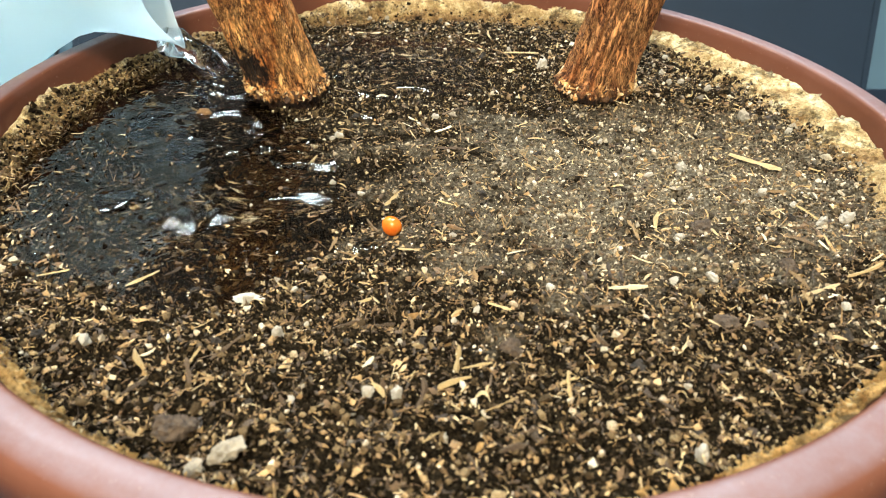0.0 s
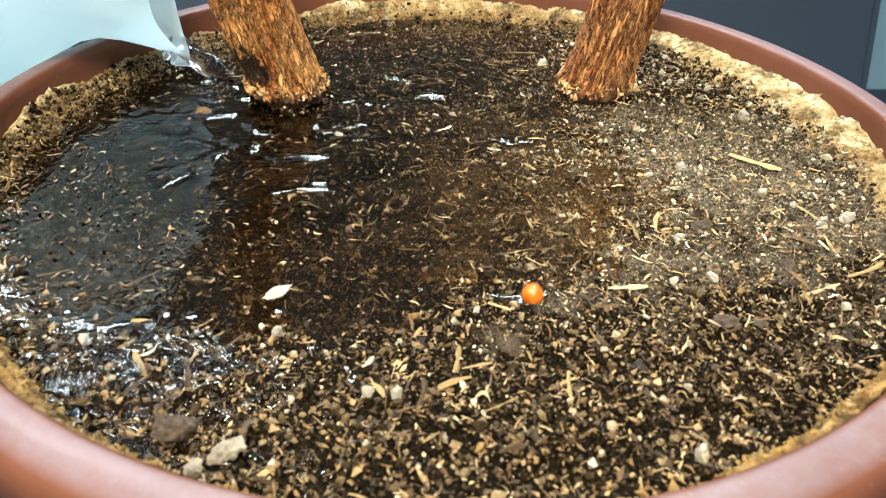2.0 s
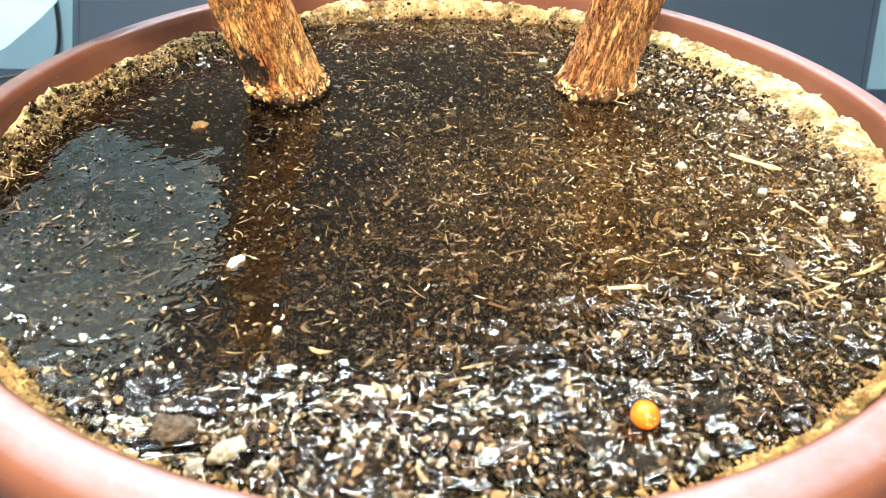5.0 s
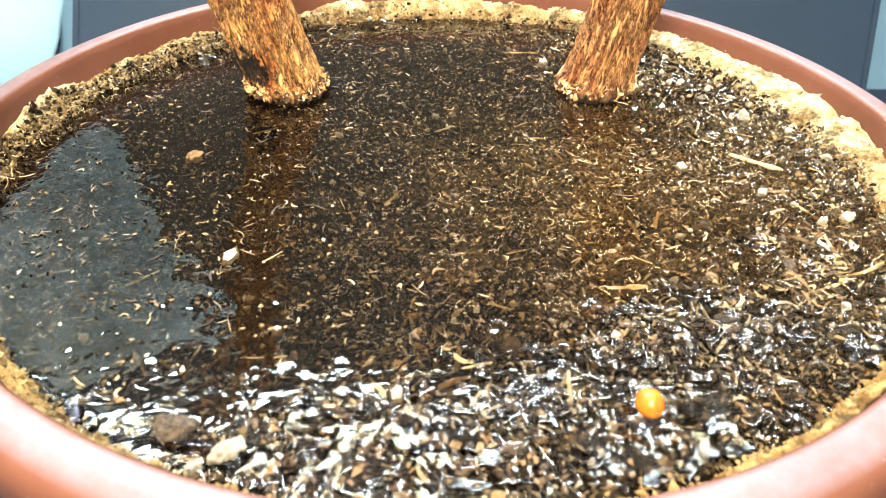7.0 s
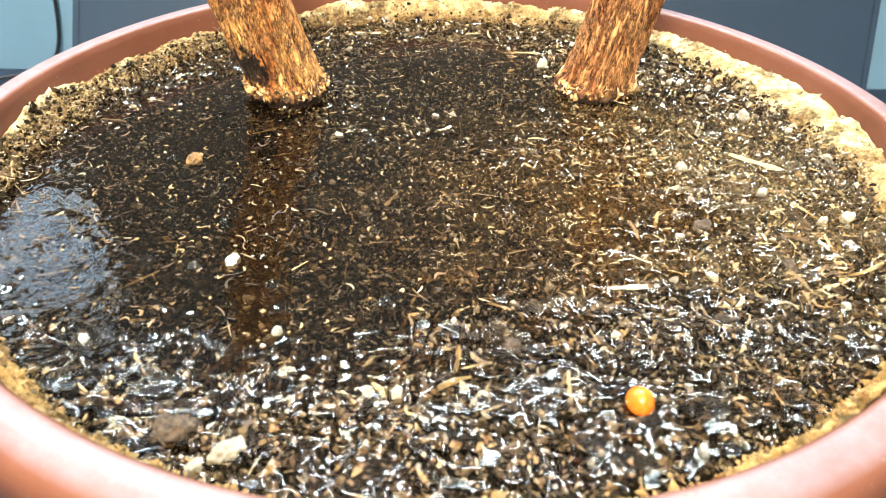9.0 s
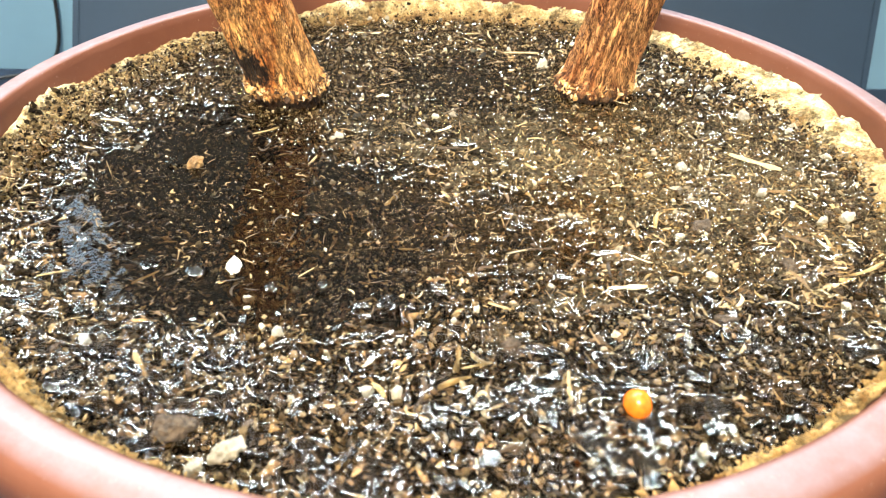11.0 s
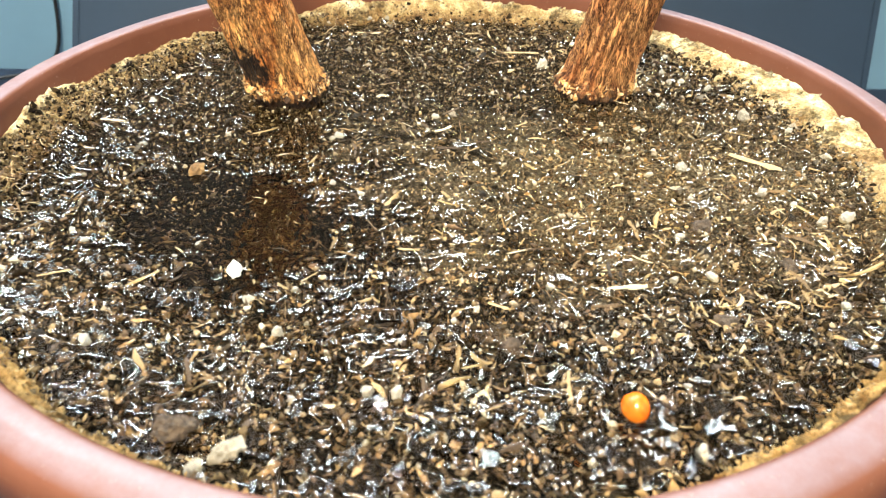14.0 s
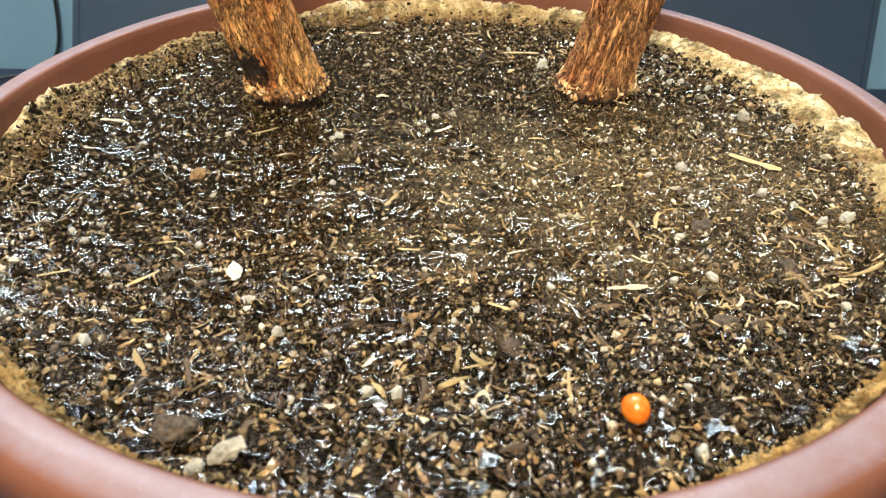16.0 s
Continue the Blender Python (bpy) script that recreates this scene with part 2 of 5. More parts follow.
def berry_material():
    m, nt, b = mat("berry_skin", 0.22)
    v = coords(nt)
    col = ramp(nt, noise_tex(nt, v, 260, 4.0, 0.6), [(0.3, (0.50, 0.085, 0.007)), (0.62, (0.66, 0.17, 0.012))])
    spot = ramp(nt, noise_tex(nt, v, 420, 5.0, 0.7), [(0.66, (0, 0, 0)), (0.76, (0.7, 0.7, 0.7))])
    link(nt, mix(nt, spot, col, (0.22, 0.07, 0.015)), b.inputs["Base Color"])
    b.inputs["Subsurface Weight"].default_value = 0.15
    b.inputs["Subsurface Radius"].default_value = (0.004, 0.0015, 0.0006)
    return m


def jug_material():
    m, nt, b = mat("milky_plastic", 0.22)
    col = ramp(nt, noise_tex(nt, coords(nt), 14, 3.0), [(0.3, (0.87, 0.955, 0.975)), (0.7, (0.90, 0.97, 0.98))])
    link(nt, col, b.inputs["Base Color"])
    tl, mx = nt.nodes.new("ShaderNodeBsdfTranslucent"), nt.nodes.new("ShaderNodeMixShader")
    link(nt, col, tl.inputs["Color"])
    mx.inputs["Fac"].default_value = 0.72
    link(nt, b.outputs["BSDF"], mx.inputs[1])
    link(nt, tl.outputs["BSDF"], mx.inputs[2])
    link(nt, mx.outputs["Shader"], nt.nodes["Material Output"].inputs["Surface"])
    return m


M_SOIL, M_CRUMB, M_CRUST = soil_material(), crumb_material(), crust_material()
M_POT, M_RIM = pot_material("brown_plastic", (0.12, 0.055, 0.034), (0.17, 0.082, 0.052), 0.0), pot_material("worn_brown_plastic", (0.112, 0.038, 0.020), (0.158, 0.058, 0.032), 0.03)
BROWN = [(0.0, (0.03, 0.017, 0.007)), (0.32, (0.075, 0.042, 0.016)), (0.60, (0.19, 0.105, 0.038)), (0.86, (0.42, 0.26, 0.10)), (1.0, (0.72, 0.57, 0.33))]
M_BROWN = fibre_material("brown_fibre", island, 0.62, BROWN)
M_FIBRE, M_CHIP = fibre_material("plant_fibre", island), fibre_material("wood_chip", object_random)
M_BARK_L = bark_material("orange_bark", (0.15, 0.05, 0.014), (0.78, 0.27, 0.06), (0.96, 0.50, 0.17), (-0.017, -0.016, 0.021))
M_BARK_R = bark_material("red_brown_bark", (0.075, 0.034, 0.018), (0.52, 0.19, 0.06), (0.80, 0.38, 0.14))
M_TAN = plain("crusted_root_bark", (0.21, 0.115, 0.042), 0.9, 0.6, 140, 0.0012)
M_COLLAR = fibre_material("flaked_root_bark", island, 0.9, [(0.0, (0.025, 0.014, 0.008)), (0.3, (0.12, 0.055, 0.02)), (0.55, (0.46, 0.20, 0.055)), (0.75, (0.66, 0.38, 0.14)), (1.0, (0.78, 0.62, 0.38))])
M_WATER = water_material("brown_water", ((0.36, 0.30, 0.22), (0.74, 0.64, 0.49)), 120, 0.22, 0.002, graded=True, ior=1.47)
M_FILM = water_material("wet_film", ((0.86, 0.79, 0.66), (0.98, 0.93, 0.84)), 500, 0.3, 0.0006, 0.03, ior=1.45)
M_RIPPLE = water_material("rippling_water", ((0.75, 0.75, 0.74), (0.88, 0.88, 0.87)), 150, 0.45, 0.0012, ior=1.42)
M_CHOP = water_material("choppy_water", ((0.72, 0.72, 0.72), (0.84, 0.84, 0.83)), 260, 0.25, 0.0008, ior=1.42)
M_STREAM, M_BERRY, M_JUG = clear_water(), berry_material(), jug_material()
M_PERLITE = plain("perlite", (0.44, 0.39, 0.31), 0.9, 0.35, 420, 0.0009)
M_GRIT = fibre_material("mineral_grit", island, 0.85, [(0.0, (0.10, 0.085, 0.062)), (0.35, (0.26, 0.21, 0.145)), (0.7, (0.50, 0.43, 0.31)), (1.0, (0.80, 0.74, 0.62))])
M_CLOD = plain("soil_clod", (0.026, 0.018, 0.011), 0.9, 0.85, 520, 0.0016)
M_STONE = plain("grey_clod", (0.085, 0.056, 0.034), 0.95, 0.7, 420, 0.0020)
M_LUMP = plain("pale_mineral", (0.30, 0.25, 0.18), 0.9, 0.5, 360, 0.0014)
M_SLATE = plain("slate_lacquer", (0.009, 0.019, 0.032), 0.6, 0.12, 6)
M_SLATE.node_tree.nodes["Principled BSDF"].inputs["Specular IOR Level"].default_value = 0.3
M_PALE = plain("pale_blue_paint", (0.17, 0.30, 0.40), 0.6, 0.06, 5)
M_WHITE = plain("white_paint", (0.74, 0.74, 0.72), 0.7, 0.05, 4)
M_TAUPE = plain("reflected_taupe", (0.075, 0.066, 0.058), 0.7, 0.1, 4)
M_CREAM = plain("reflected_cream", (0.78, 0.72, 0.60), 0.7, 0.05, 4)
M_GREY = plain("grey_paint", (0.30, 0.31, 0.33), 0.7, 0.08, 4)
M_FLOOR = plain("dark_floor", (0.010, 0.016, 0.034), 0.5, 0.3, 12, 0.0004)
M_CABLE = plain("black_rubber", (0.012, 0.012, 0.013), 0.5, 0.2, 60)
M_GLASS = clear_water()
M_GLASS.name = "window_glass"
M_KEY_SHADE = plain("added_key_shade", (0.85, 0.82, 0.75), 0.5, 0.03, 10)

# ---- mesh helpers ----
RNG = np.random.default_rng(7)


def mesh_object(name, verts, faces, material, smooth=True):
    me = bpy.data.meshes.new(name)
    me.from_pydata([tuple(v) for v in np.asarray(verts, float).tolist()], [], [tuple(f) for f in (faces.tolist() if hasattr(faces, "tolist") else faces)])
    me.materials.append(material)
    if smooth:
        me.polygons.foreach_set("use_smooth", [True] * len(me.polygons))
    me.update()
    return new(name, me)


def part(name, ob, parent, label=""):
    ob.name = name
    ob.parent = parent
    return tagged(ob, label)


def empty(name, at):
    e = new(name)
    e.matrix_world = pose(*at)
    e.empty_display_size = 0.02
    return e


def grid_faces(nu, nv, wrap_u=False):
    """Quads of a grid of nv rows with nu points each."""
    u, v = np.meshgrid(np.arange(nu if wrap_u else nu - 1), np.arange(nv - 1))
    u, v = u.ravel(), v.ravel()
    w = (u + 1) % nu
    return np.stack([v * nu + u, v * nu + w, (v + 1) * nu + w, (v + 1) * nu + u], 1)


def lathe(name, profile, n, material, smooth=True):
    """profile: (r, z) from the outside round to the inside."""
    th = np.linspace(0, 2 * math.pi, n, endpoint=False)
    rows = [np.stack([r * np.cos(th), r * np.sin(th), np.full(n, z)], 1) for r, z in profile]
    return mesh_object(name, np.concatenate(rows), grid_faces(n, len(profile), True), material, smooth)


def box(name, x0, x1, y0, y1, z0, z1, material, bevel=0.004):
    bm = bmesh.new()
    bmesh.ops.create_cube(bm, size=1)
    for v in bm.verts:
        v.co = Vector(((x0 + x1) / 2 + v.co.x * (x1 - x0), (y0 + y1) / 2 + v.co.y * (y1 - y0), (z0 + z1) / 2 + v.co.z * (z1 - z0)))
    if bevel:
        bmesh.ops.bevel(bm, geom=bm.edges[:], offset=bevel, segments=2, affect="EDGES")
    me = bpy.data.meshes.new(name)
    bm.to_mesh(me)
    bm.free()
    me.materials.append(material)
    return new(name, me)


LATTICE = np.random.default_rng(3).random((256, 256))


def vn(x, y, wave, seed=0):
    """Smooth value noise from 0 to 1 with that wavelength in metres."""
    x, y = np.asarray(x, float) / wave + 17.3 * seed + 100, np.asarray(y, float) / wave + 31.7 * seed + 100
    i, j = np.floor(x).astype(int), np.floor(y).astype(int)
    u, v = x - i, y - j
    u, v = u * u * (3 - 2 * u), v * v * (3 - 2 * v)
    a, b = LATTICE[i % 256, j % 256], LATTICE[(i + 1) % 256, j % 256]
    c, d = LATTICE[i % 256, (j + 1) % 256], LATTICE[(i + 1) % 256, (j + 1) % 256]
    return (a * (1 - u) + b * u) * (1 - v) + (c * (1 - u) + d * u) * v


def smooth(x, lo, hi):
    t = np.clip((np.asarray(x, float) - lo) / (hi - lo), 0, 1)
    return t * t * (3 - 2 * t)


# ---- the lie of the soil: broad hollows and mounds (x, y, height in mm) ----
MOUNDS = [(-0.15, -0.075, -3.5), (-0.15, 0, -6.0), (-0.15, 0.075, -5.4), (-0.075, -0.15, 0.2), (-0.075, -0.075, -9.2), (-0.075, 0, -1.5), (-0.075, 0.075, 1.9),
          (-0.075, 0.15, -4.2), (0, -0.15, 1.9), (0, -0.075, -6.6), (0, 0, 2.4), (0, 0.075, -10.5), (0, 0.15, -3.3), (0.075, -0.15, 3.4), (0.075, -0.075, -3.2),
          (0.075, 0, -3.4), (0.075, 0.075, 0.7), (0.075, 0.15, -3.0), (0.15, -0.075, 0.2), (0.15, 0, -0.2), (0.15, 0.075, 1.5)]


def lie(x, y):
    """Broad height of the soil over the lip's plane."""
    x, y = np.asarray(x, float), np.asarray(y, float)
    h = sum(k * np.exp(-((x - a) ** 2 + (y - b) ** 2) / (2 * 0.055 ** 2)) for a, b, k in MOUNDS)
    basin = sum(k * np.exp(-((x - a) ** 2 + (y - b) ** 2) / (2 * 0.024 ** 2)) for a, b, k in ((-0.115, 0.045, 2.0), (-0.105, 0.0, 2.2), (-0.118, -0.04, 1.6), (-0.065, -0.03, 1.6)))
    return SOIL + 0.00075 * h + 0.0045 - 0.001 * basin


def clods(x, y):
    """Crumbly lumps, higher on the near side and towards the wall, low in the middle."""
    x, y = np.asarray(x, float), np.asarray(y, float)
    rough = 0.25 + 0.75 * np.maximum(smooth(-y, 0.05, 0.13), np.maximum(smooth(x, 0.07, 0.13), smooth(-x, 0.135, 0.165)))
    a, b = np.abs(2 * vn(x, y, 0.0105, 41) - 1), np.abs(2 * vn(x, y, 0.0058, 42) - 1)
    return rough * (0.0030 * (0.30 - a) + 0.0019 * (0.30 - b))


def soil_height(x, y):
    near = smooth(-np.asarray(y, float), 0.06, 0.15)
    h = lie(x, y) + clods(x, y) + 0.0012 * (vn(x, y, 0.011, 1) - 0.5) + 0.0018 * (vn(x, y, 0.0042, 2) - 0.5) * (0.7 + 0.9 * near)
    return h + 0.0012 * (vn(x, y, 0.0021, 3) - 0.5)


WATER = [(0.0, -5.2, -4.9, 2.8), (0.5, -2.6, -2.2, 1.1), (1.0, -1.5, -0.75, 0.9), (1.5, -0.8, 0.25, 0.8), (2.5, 0.2, 1.5, -0.35), (3.5, 1.0, 1.9, -0.8),
         (5.0, 2.0, 1.7, -1.2), (6.5, 2.5, 1.4, -1.7), (7.5, 1.8, 1.2, -1.9), (9.0, 0.1, 1.2, -2.2), (11.5, -2.9, 2.6, -2.6), (12.5, -4.1, 3.0, -3.2), (14.0, -5.0, 3.0, -3.4), (15.0, -6.4, 2.0, -2.0), (16.0, -8.4, 0.5, -0.8)]
# the wet film that clings to the grains, against the soil's own lie
FILM = [(0.0, -5.5, -5.5, 3.0), (0.5, -3.2, -4.0, 0.5), (1.5, -2.0, -3.0, -0.3), (2.5, -0.6, -2.4, -0.7), (3.5, 0.5, -1.5, -1.2), (5.0, 1.4, -0.5, -0.9), (6.5, 1.45, -0.1, -0.5), (9.0, 1.3, 0.1, -0.4), (12.5, 1.1, 0, -0.3), (14.0, 1.0, 0, -0.2), (16.0, 0.8, 0, -0.1)]


def level(rows, x, y, t):
    k = np.array(rows)
    a, b, c = (np.interp(t, k[:, 0], k[:, i]) for i in (1, 2, 3))
    return SOIL + 0.001 * (a + b * x / 0.18 + c * y / 0.18)


def sheet_rows(rows, base):
    return [(t, pose(0, 0, Z0 + base + a * 0.001, math.degrees(math.atan(c * 0.001 / 0.18)), -math.degrees(math.atan(b * 0.001 / 0.18)), 0)) for t, a, b, c in rows]


def sheet_pose(rows, base, t):
    k = np.array(rows)
    a, b, c = (float(np.interp(t, k[:, 0], k[:, i])) for i in (1, 2, 3))
    return pose(0, 0, Z0 + base + a * 0.001, math.degrees(math.atan(c * 0.001 / 0.18)), -math.degrees(math.atan(b * 0.001 / 0.18)), 0)


def disc(step, radius, height):
    """Triangulated grid cut to a disc, with heights from a function of x and y."""
    n = int(2 * radius / step) + 1
    g = np.linspace(-radius, radius, n)
    X, Y = np.meshgrid(g, g)
    V = np.stack([X.ravel(), Y.ravel(), height(X.ravel(), Y.ravel())], 1)
    F = grid_faces(n, n)
    keep = np.hypot(V[:, 0], V[:, 1]) < radius
    F = F[keep[F].all(1)]
    used = np.unique(F)
    at = np.full(len(V), -1)
    at[used] = np.arange(len(used))
    return V[used], at[F]


# ---- the room ----
YB = 0.85


def room():
    tagged(box("floor", -1.9, 1.9, -1.9, YB + 0.12, -0.06, 0.0, M_FLOOR, 0), "dark blue-grey floor under the flower pot", "floor", kind="structure")
    tagged(box("ceiling", -1.9, 1.9, -1.9, YB + 0.12, 2.5, 2.56, M_WHITE, 0), "plain white painted ceiling", "ceiling", kind="structure")
    # the north wall stands round the window opening
    wall = empty("wall_north", (0, YB, 0))
    # taupe and cream bands are unseen, added to darken and brighten the water's reflections
    for x0, x1, z0, z1, m in ((-1.9, 1.9, 0.0, 0.46, M_PALE), (-0.74, 1.9, 0.46, 1.28, M_TAUPE), (-1.9, -1.54, 0.46, 1.28, M_TAUPE), (-1.54, -0.74, 0.46, 0.80, M_TAUPE), (-1.50, 0.86, 1.28, 1.52, M_TAUPE), (-1.50, 0.86, 2.00, 2.15, M_CREAM), (-1.9, -1.50, 1.28, 1.45, M_TAUPE), (0.86, 1.9, 1.28, 1.45, M_TAUPE), (-1.9, 1.9, 2.15, 2.5, M_CREAM), (-1.9, -1.50, 1.45, 2.15, M_CREAM), (0.86, 1.9, 1.45, 2.15, M_CREAM)):
        o = box("wall_panel", x0, x1, YB, YB + 0.12, z0, z1, m, 0)
        o.parent = wall
        o.matrix_parent_inverse = wall.matrix_world.inverted()
    tagged(wall, "pale blue wall with a window, its unseen taupe and cream bands added for reflections", "wall", kind="structure")
    for name, b in (("wall_south", (-1.9, 1.9, -1.96, -1.9)), ("wall_west", (-1.96, -1.9, -1.9, YB + 0.12)), ("wall_east", (1.9, 1.96, -1.9, YB + 0.12))):
        tagged(box(name, *b, 0.0, 2.5, M_GREY, 0), "plain grey painted room wall", "wall", kind="structure")
    win = empty("window_1", (-0.32, YB + 0.05, 1.52))
    inv = win.matrix_world.inverted()
    y0, y1 = YB + 0.03, YB + 0.09
    for nm, b in (("window_frame", (-1.50, 0.86, y0, y1, 1.52, 1.57)), ("window_frame", (-1.50, 0.86, y0, y1, 1.95, 2.00)), ("window_frame", (-1.50, -1.45, y0, y1, 1.57, 1.95)),
                  ("window_frame", (0.81, 0.86, y0, y1, 1.57, 1.95)), ("mullion", (-0.35, -0.29, y0, y1, 1.57, 1.95))):
        o = box(nm, *b, M_WHITE)
        o.parent, o.matrix_parent_inverse = win, inv
    for x0, x1 in ((-1.45, -0.35), (-0.29, 0.81)):
        o = box("pane", x0, x1, YB + 0.055, YB + 0.061, 1.57, 1.95, M_GLASS, 0)
        o.parent, o.matrix_parent_inverse, o.visible_shadow = win, inv, False
    tagged(win, "white framed window with two clear panes", "window", kind="structure")
    low = empty("window_2", (-1.14, YB + 0.05, 0.80))
    inv = low.matrix_world.inverted()
    for b in ((-1.54, -0.74, y0, y1, 0.80, 0.84), (-1.54, -0.74, y0, y1, 1.24, 1.28), (-1.54, -1.50, y0, y1, 0.84, 1.24), (-0.78, -0.74, y0, y1, 0.84, 1.24)):
        o = box("window_frame", *b, M_WHITE)
        o.parent, o.matrix_parent_inverse = low, inv
    o = box("pane", -1.50, -0.78, YB + 0.055, YB + 0.061, 0.84, 1.24, M_GLASS, 0)
    o.parent, o.matrix_parent_inverse, o.visible_shadow = low, inv, False
    tagged(low, "small white framed window with one clear pane", "window", kind="structure")


def board():
    """A dark board that leans back against the wall."""
    e = empty("leaning_board", (0.035, 0.0, 0.0))
    y0, y1, z1 = 0.577, 0.838, 0.358
    ln = math.hypot(y1 - y0, z1)
    tilt = pose(0.035, y0, 0.006, math.degrees(math.atan2(z1, y1 - y0)), 0, 0)
    for nm, b in (("panel", (-0.560, 0.560, 0.006, ln - 0.006, -0.008, 0.008)), ("edging", (-0.570, -0.560, 0.0, ln, -0.0083, 0.0083)), ("edging", (0.560, 0.570, 0.0, ln, -0.0083, 0.0083)), ("edging", (-0.560, 0.560, ln - 0.006, ln, -0.0083, 0.0083)), ("edging", (-0.560, 0.560, 0.0, 0.006, -0.0083, 0.0083))):
        o = box(nm, *b, M_SLATE, 0.001)
        o.parent, o.matrix_parent_inverse = e, e.matrix_world.inverted()
        for v in o.data.vertices:
            if v.co.x > 0:
                v.co.x += 0.134 * (v.co.y - 0.0937) - 0.0066
        o.matrix_world = tilt
    tagged(e, "dark slate-grey board leaning against the pale wall", "board")


def cable():
    pts = [(-0.640, 0.842, 0.52), (-0.644, 0.842, 0.30), (-0.647, 0.842, 0.16), (-0.654, 0.842, 0.10), (-0.672, 0.84, 0.035), (-0.70, 0.82, 0.005), (-0.80, 0.78, 0.005)]
    cu = bpy.data.curves.new("cable", "CURVE")
    cu.dimensions, cu.bevel_depth, cu.bevel_resolution = "3D", 0.0030, 3
    s = cu.splines.new("NURBS")
    s.points.add(len(pts) - 1)
    for q, (x, y, z) in zip(s.points, pts):
        q.co = (x, y, z, 1)
    s.use_endpoint_u, s.order_u = True, 3
    cu.materials.append(M_CABLE)
    tagged(new("cable", cu), "thin black cable hanging down the pale wall", "cable")


# stand and shade added round the key light, always out of view
def key_light_stand():
    e = empty("key_light_stand", (-0.14, -0.92, 0.0))
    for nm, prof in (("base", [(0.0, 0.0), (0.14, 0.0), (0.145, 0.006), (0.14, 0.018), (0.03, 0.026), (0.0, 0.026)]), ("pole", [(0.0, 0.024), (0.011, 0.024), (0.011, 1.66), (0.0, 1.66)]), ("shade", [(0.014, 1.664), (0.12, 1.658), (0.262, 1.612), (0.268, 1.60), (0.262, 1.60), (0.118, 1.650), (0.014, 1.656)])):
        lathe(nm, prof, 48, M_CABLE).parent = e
    tagged(e, "added black stand and open shade round the unseen key light", "lamp")


# ---- the pot ----
def pot():
    e = empty("flower_pot", (0, 0, 0))
    body = lathe("body", [(0.0, 0.012), (0.13, 0.012), (0.136, 0.0), (0.140, 0.004), (0.188, Z0 - 0.034), (0.1885, Z0 - 0.030), (0.1865, Z0 - 0.030), (0.180, Z0 - 0.06), (0.13, 0.018), (0.0, 0.018)], 160, M_POT)
    part("body", body, e)
    lip = [(0.1860, -0.034), (0.199, -0.034), (0.2035, -0.031), (0.2048, -0.014), (0.2050, -0.0075), (0.2038, -0.0035), (0.2012, -0.0012), (0.1985, -0.0001), (0.1925, 0.0002), (0.1910, -0.0002), (0.1902, -0.0012), (0.1896, -0.0045), (0.1875, -0.0300), (0.1860, -0.034)]
    part("rim", lathe("rim", [(r, Z0 + z) for r, z in lip], 220, M_RIM), e, "glossy brown rounded rim with dust, scratches and a painted top sheen")
    # lime and soil baked onto the inner wall, thick on one side
    n, k = 1100, 44
    th = np.linspace(0, 2 * math.pi, n, endpoint=False)
    cx, sx = np.cos(th), np.sin(th)
    wob = vn(cx * 0.3, sx * 0.3, 0.06, 5)
    fine = vn(cx * 0.3, sx * 0.3, 0.014, 6)

    def lobe(mid, wide):
        d = (np.degrees(th) - mid + 180) % 360 - 180
        return np.exp(-(d / wide) ** 2)

    thick = 0.0045 - 0.0018 * lobe(270, 60) + 0.026 * lobe(20, 34) + 0.004 * lobe(165, 30) + 0.004 * lobe(90, 40) + 0.0035 * lobe(215, 25) + (0.005 * (wob - 0.5) + 0.004 * (fine - 0.5)) * (1 - 0.6 * lobe(275, 65))
    chunk = np.floor(5 * vn(th * 0.19, 0 * th, 0.0042, 14)) / 5 + 0.5 * np.floor(4 * vn(th * 0.19, 0 * th, 0.0017, 15)) / 4
    top = -0.0112 + 0.0013 * chunk + 0.005 * (wob - 0.5) + 0.004 * (fine - 0.5) + 0.002 * lobe(25, 40) - 0.002 * lobe(150, 20) + 0.004 * lobe(225, 30) + 0.003 * lobe(312, 30)
    rows = []
    for i in range(k):
        s = i / (k - 1)
        if s < 0.15:
            r, z = 0.1888 - 0.0022 * (s / 0.15) * np.ones(n), top
        else:
            q = (s - 0.15) / 0.85
            steep = 0.35 + 0.5 * smooth(thick, 0.012, 0.025)
            r = 0.1866 - thick * q ** (1.0 / (0.5 + steep))
            z = top + (lie(r * cx, r * sx) - 0.003 - top) * q ** 1.15
        ss = np.full(n, s * 0.03)
        rr = 0.0014 * (np.floor(4 * vn(th * 0.19, ss, 0.0045, 8)) / 4 - 0.4) + 0.0022 * (vn(th * 0.19, ss, 0.011, 9) - 0.5) + 0.0013 * (vn(th * 0.19, ss, 0.0016, 10) - 0.5)
        rows.append(np.stack([(r + rr * (s > 0.05)) * cx, (r + rr * (s > 0.05)) * sx, Z0 + z + rr * 0.8 * (s > 0.05)], 1))
    part("lime_crust", mesh_object("lime_crust", np.concatenate(rows), grid_faces(n, k, True), M_CRUST), e, "cream and ochre lime crust caked on the inner wall")
    rng = np.random.default_rng(61)
    shapes = [shard(rng) for _ in range(6)]
    P = np.stack(rows)
    m = 9000
    si, ti = rng.integers(6, k - 1, m), rng.integers(0, n, m)
    sz = np.clip(rng.lognormal(math.log(0.00062), 0.5, m), 0.0003, 0.0022)
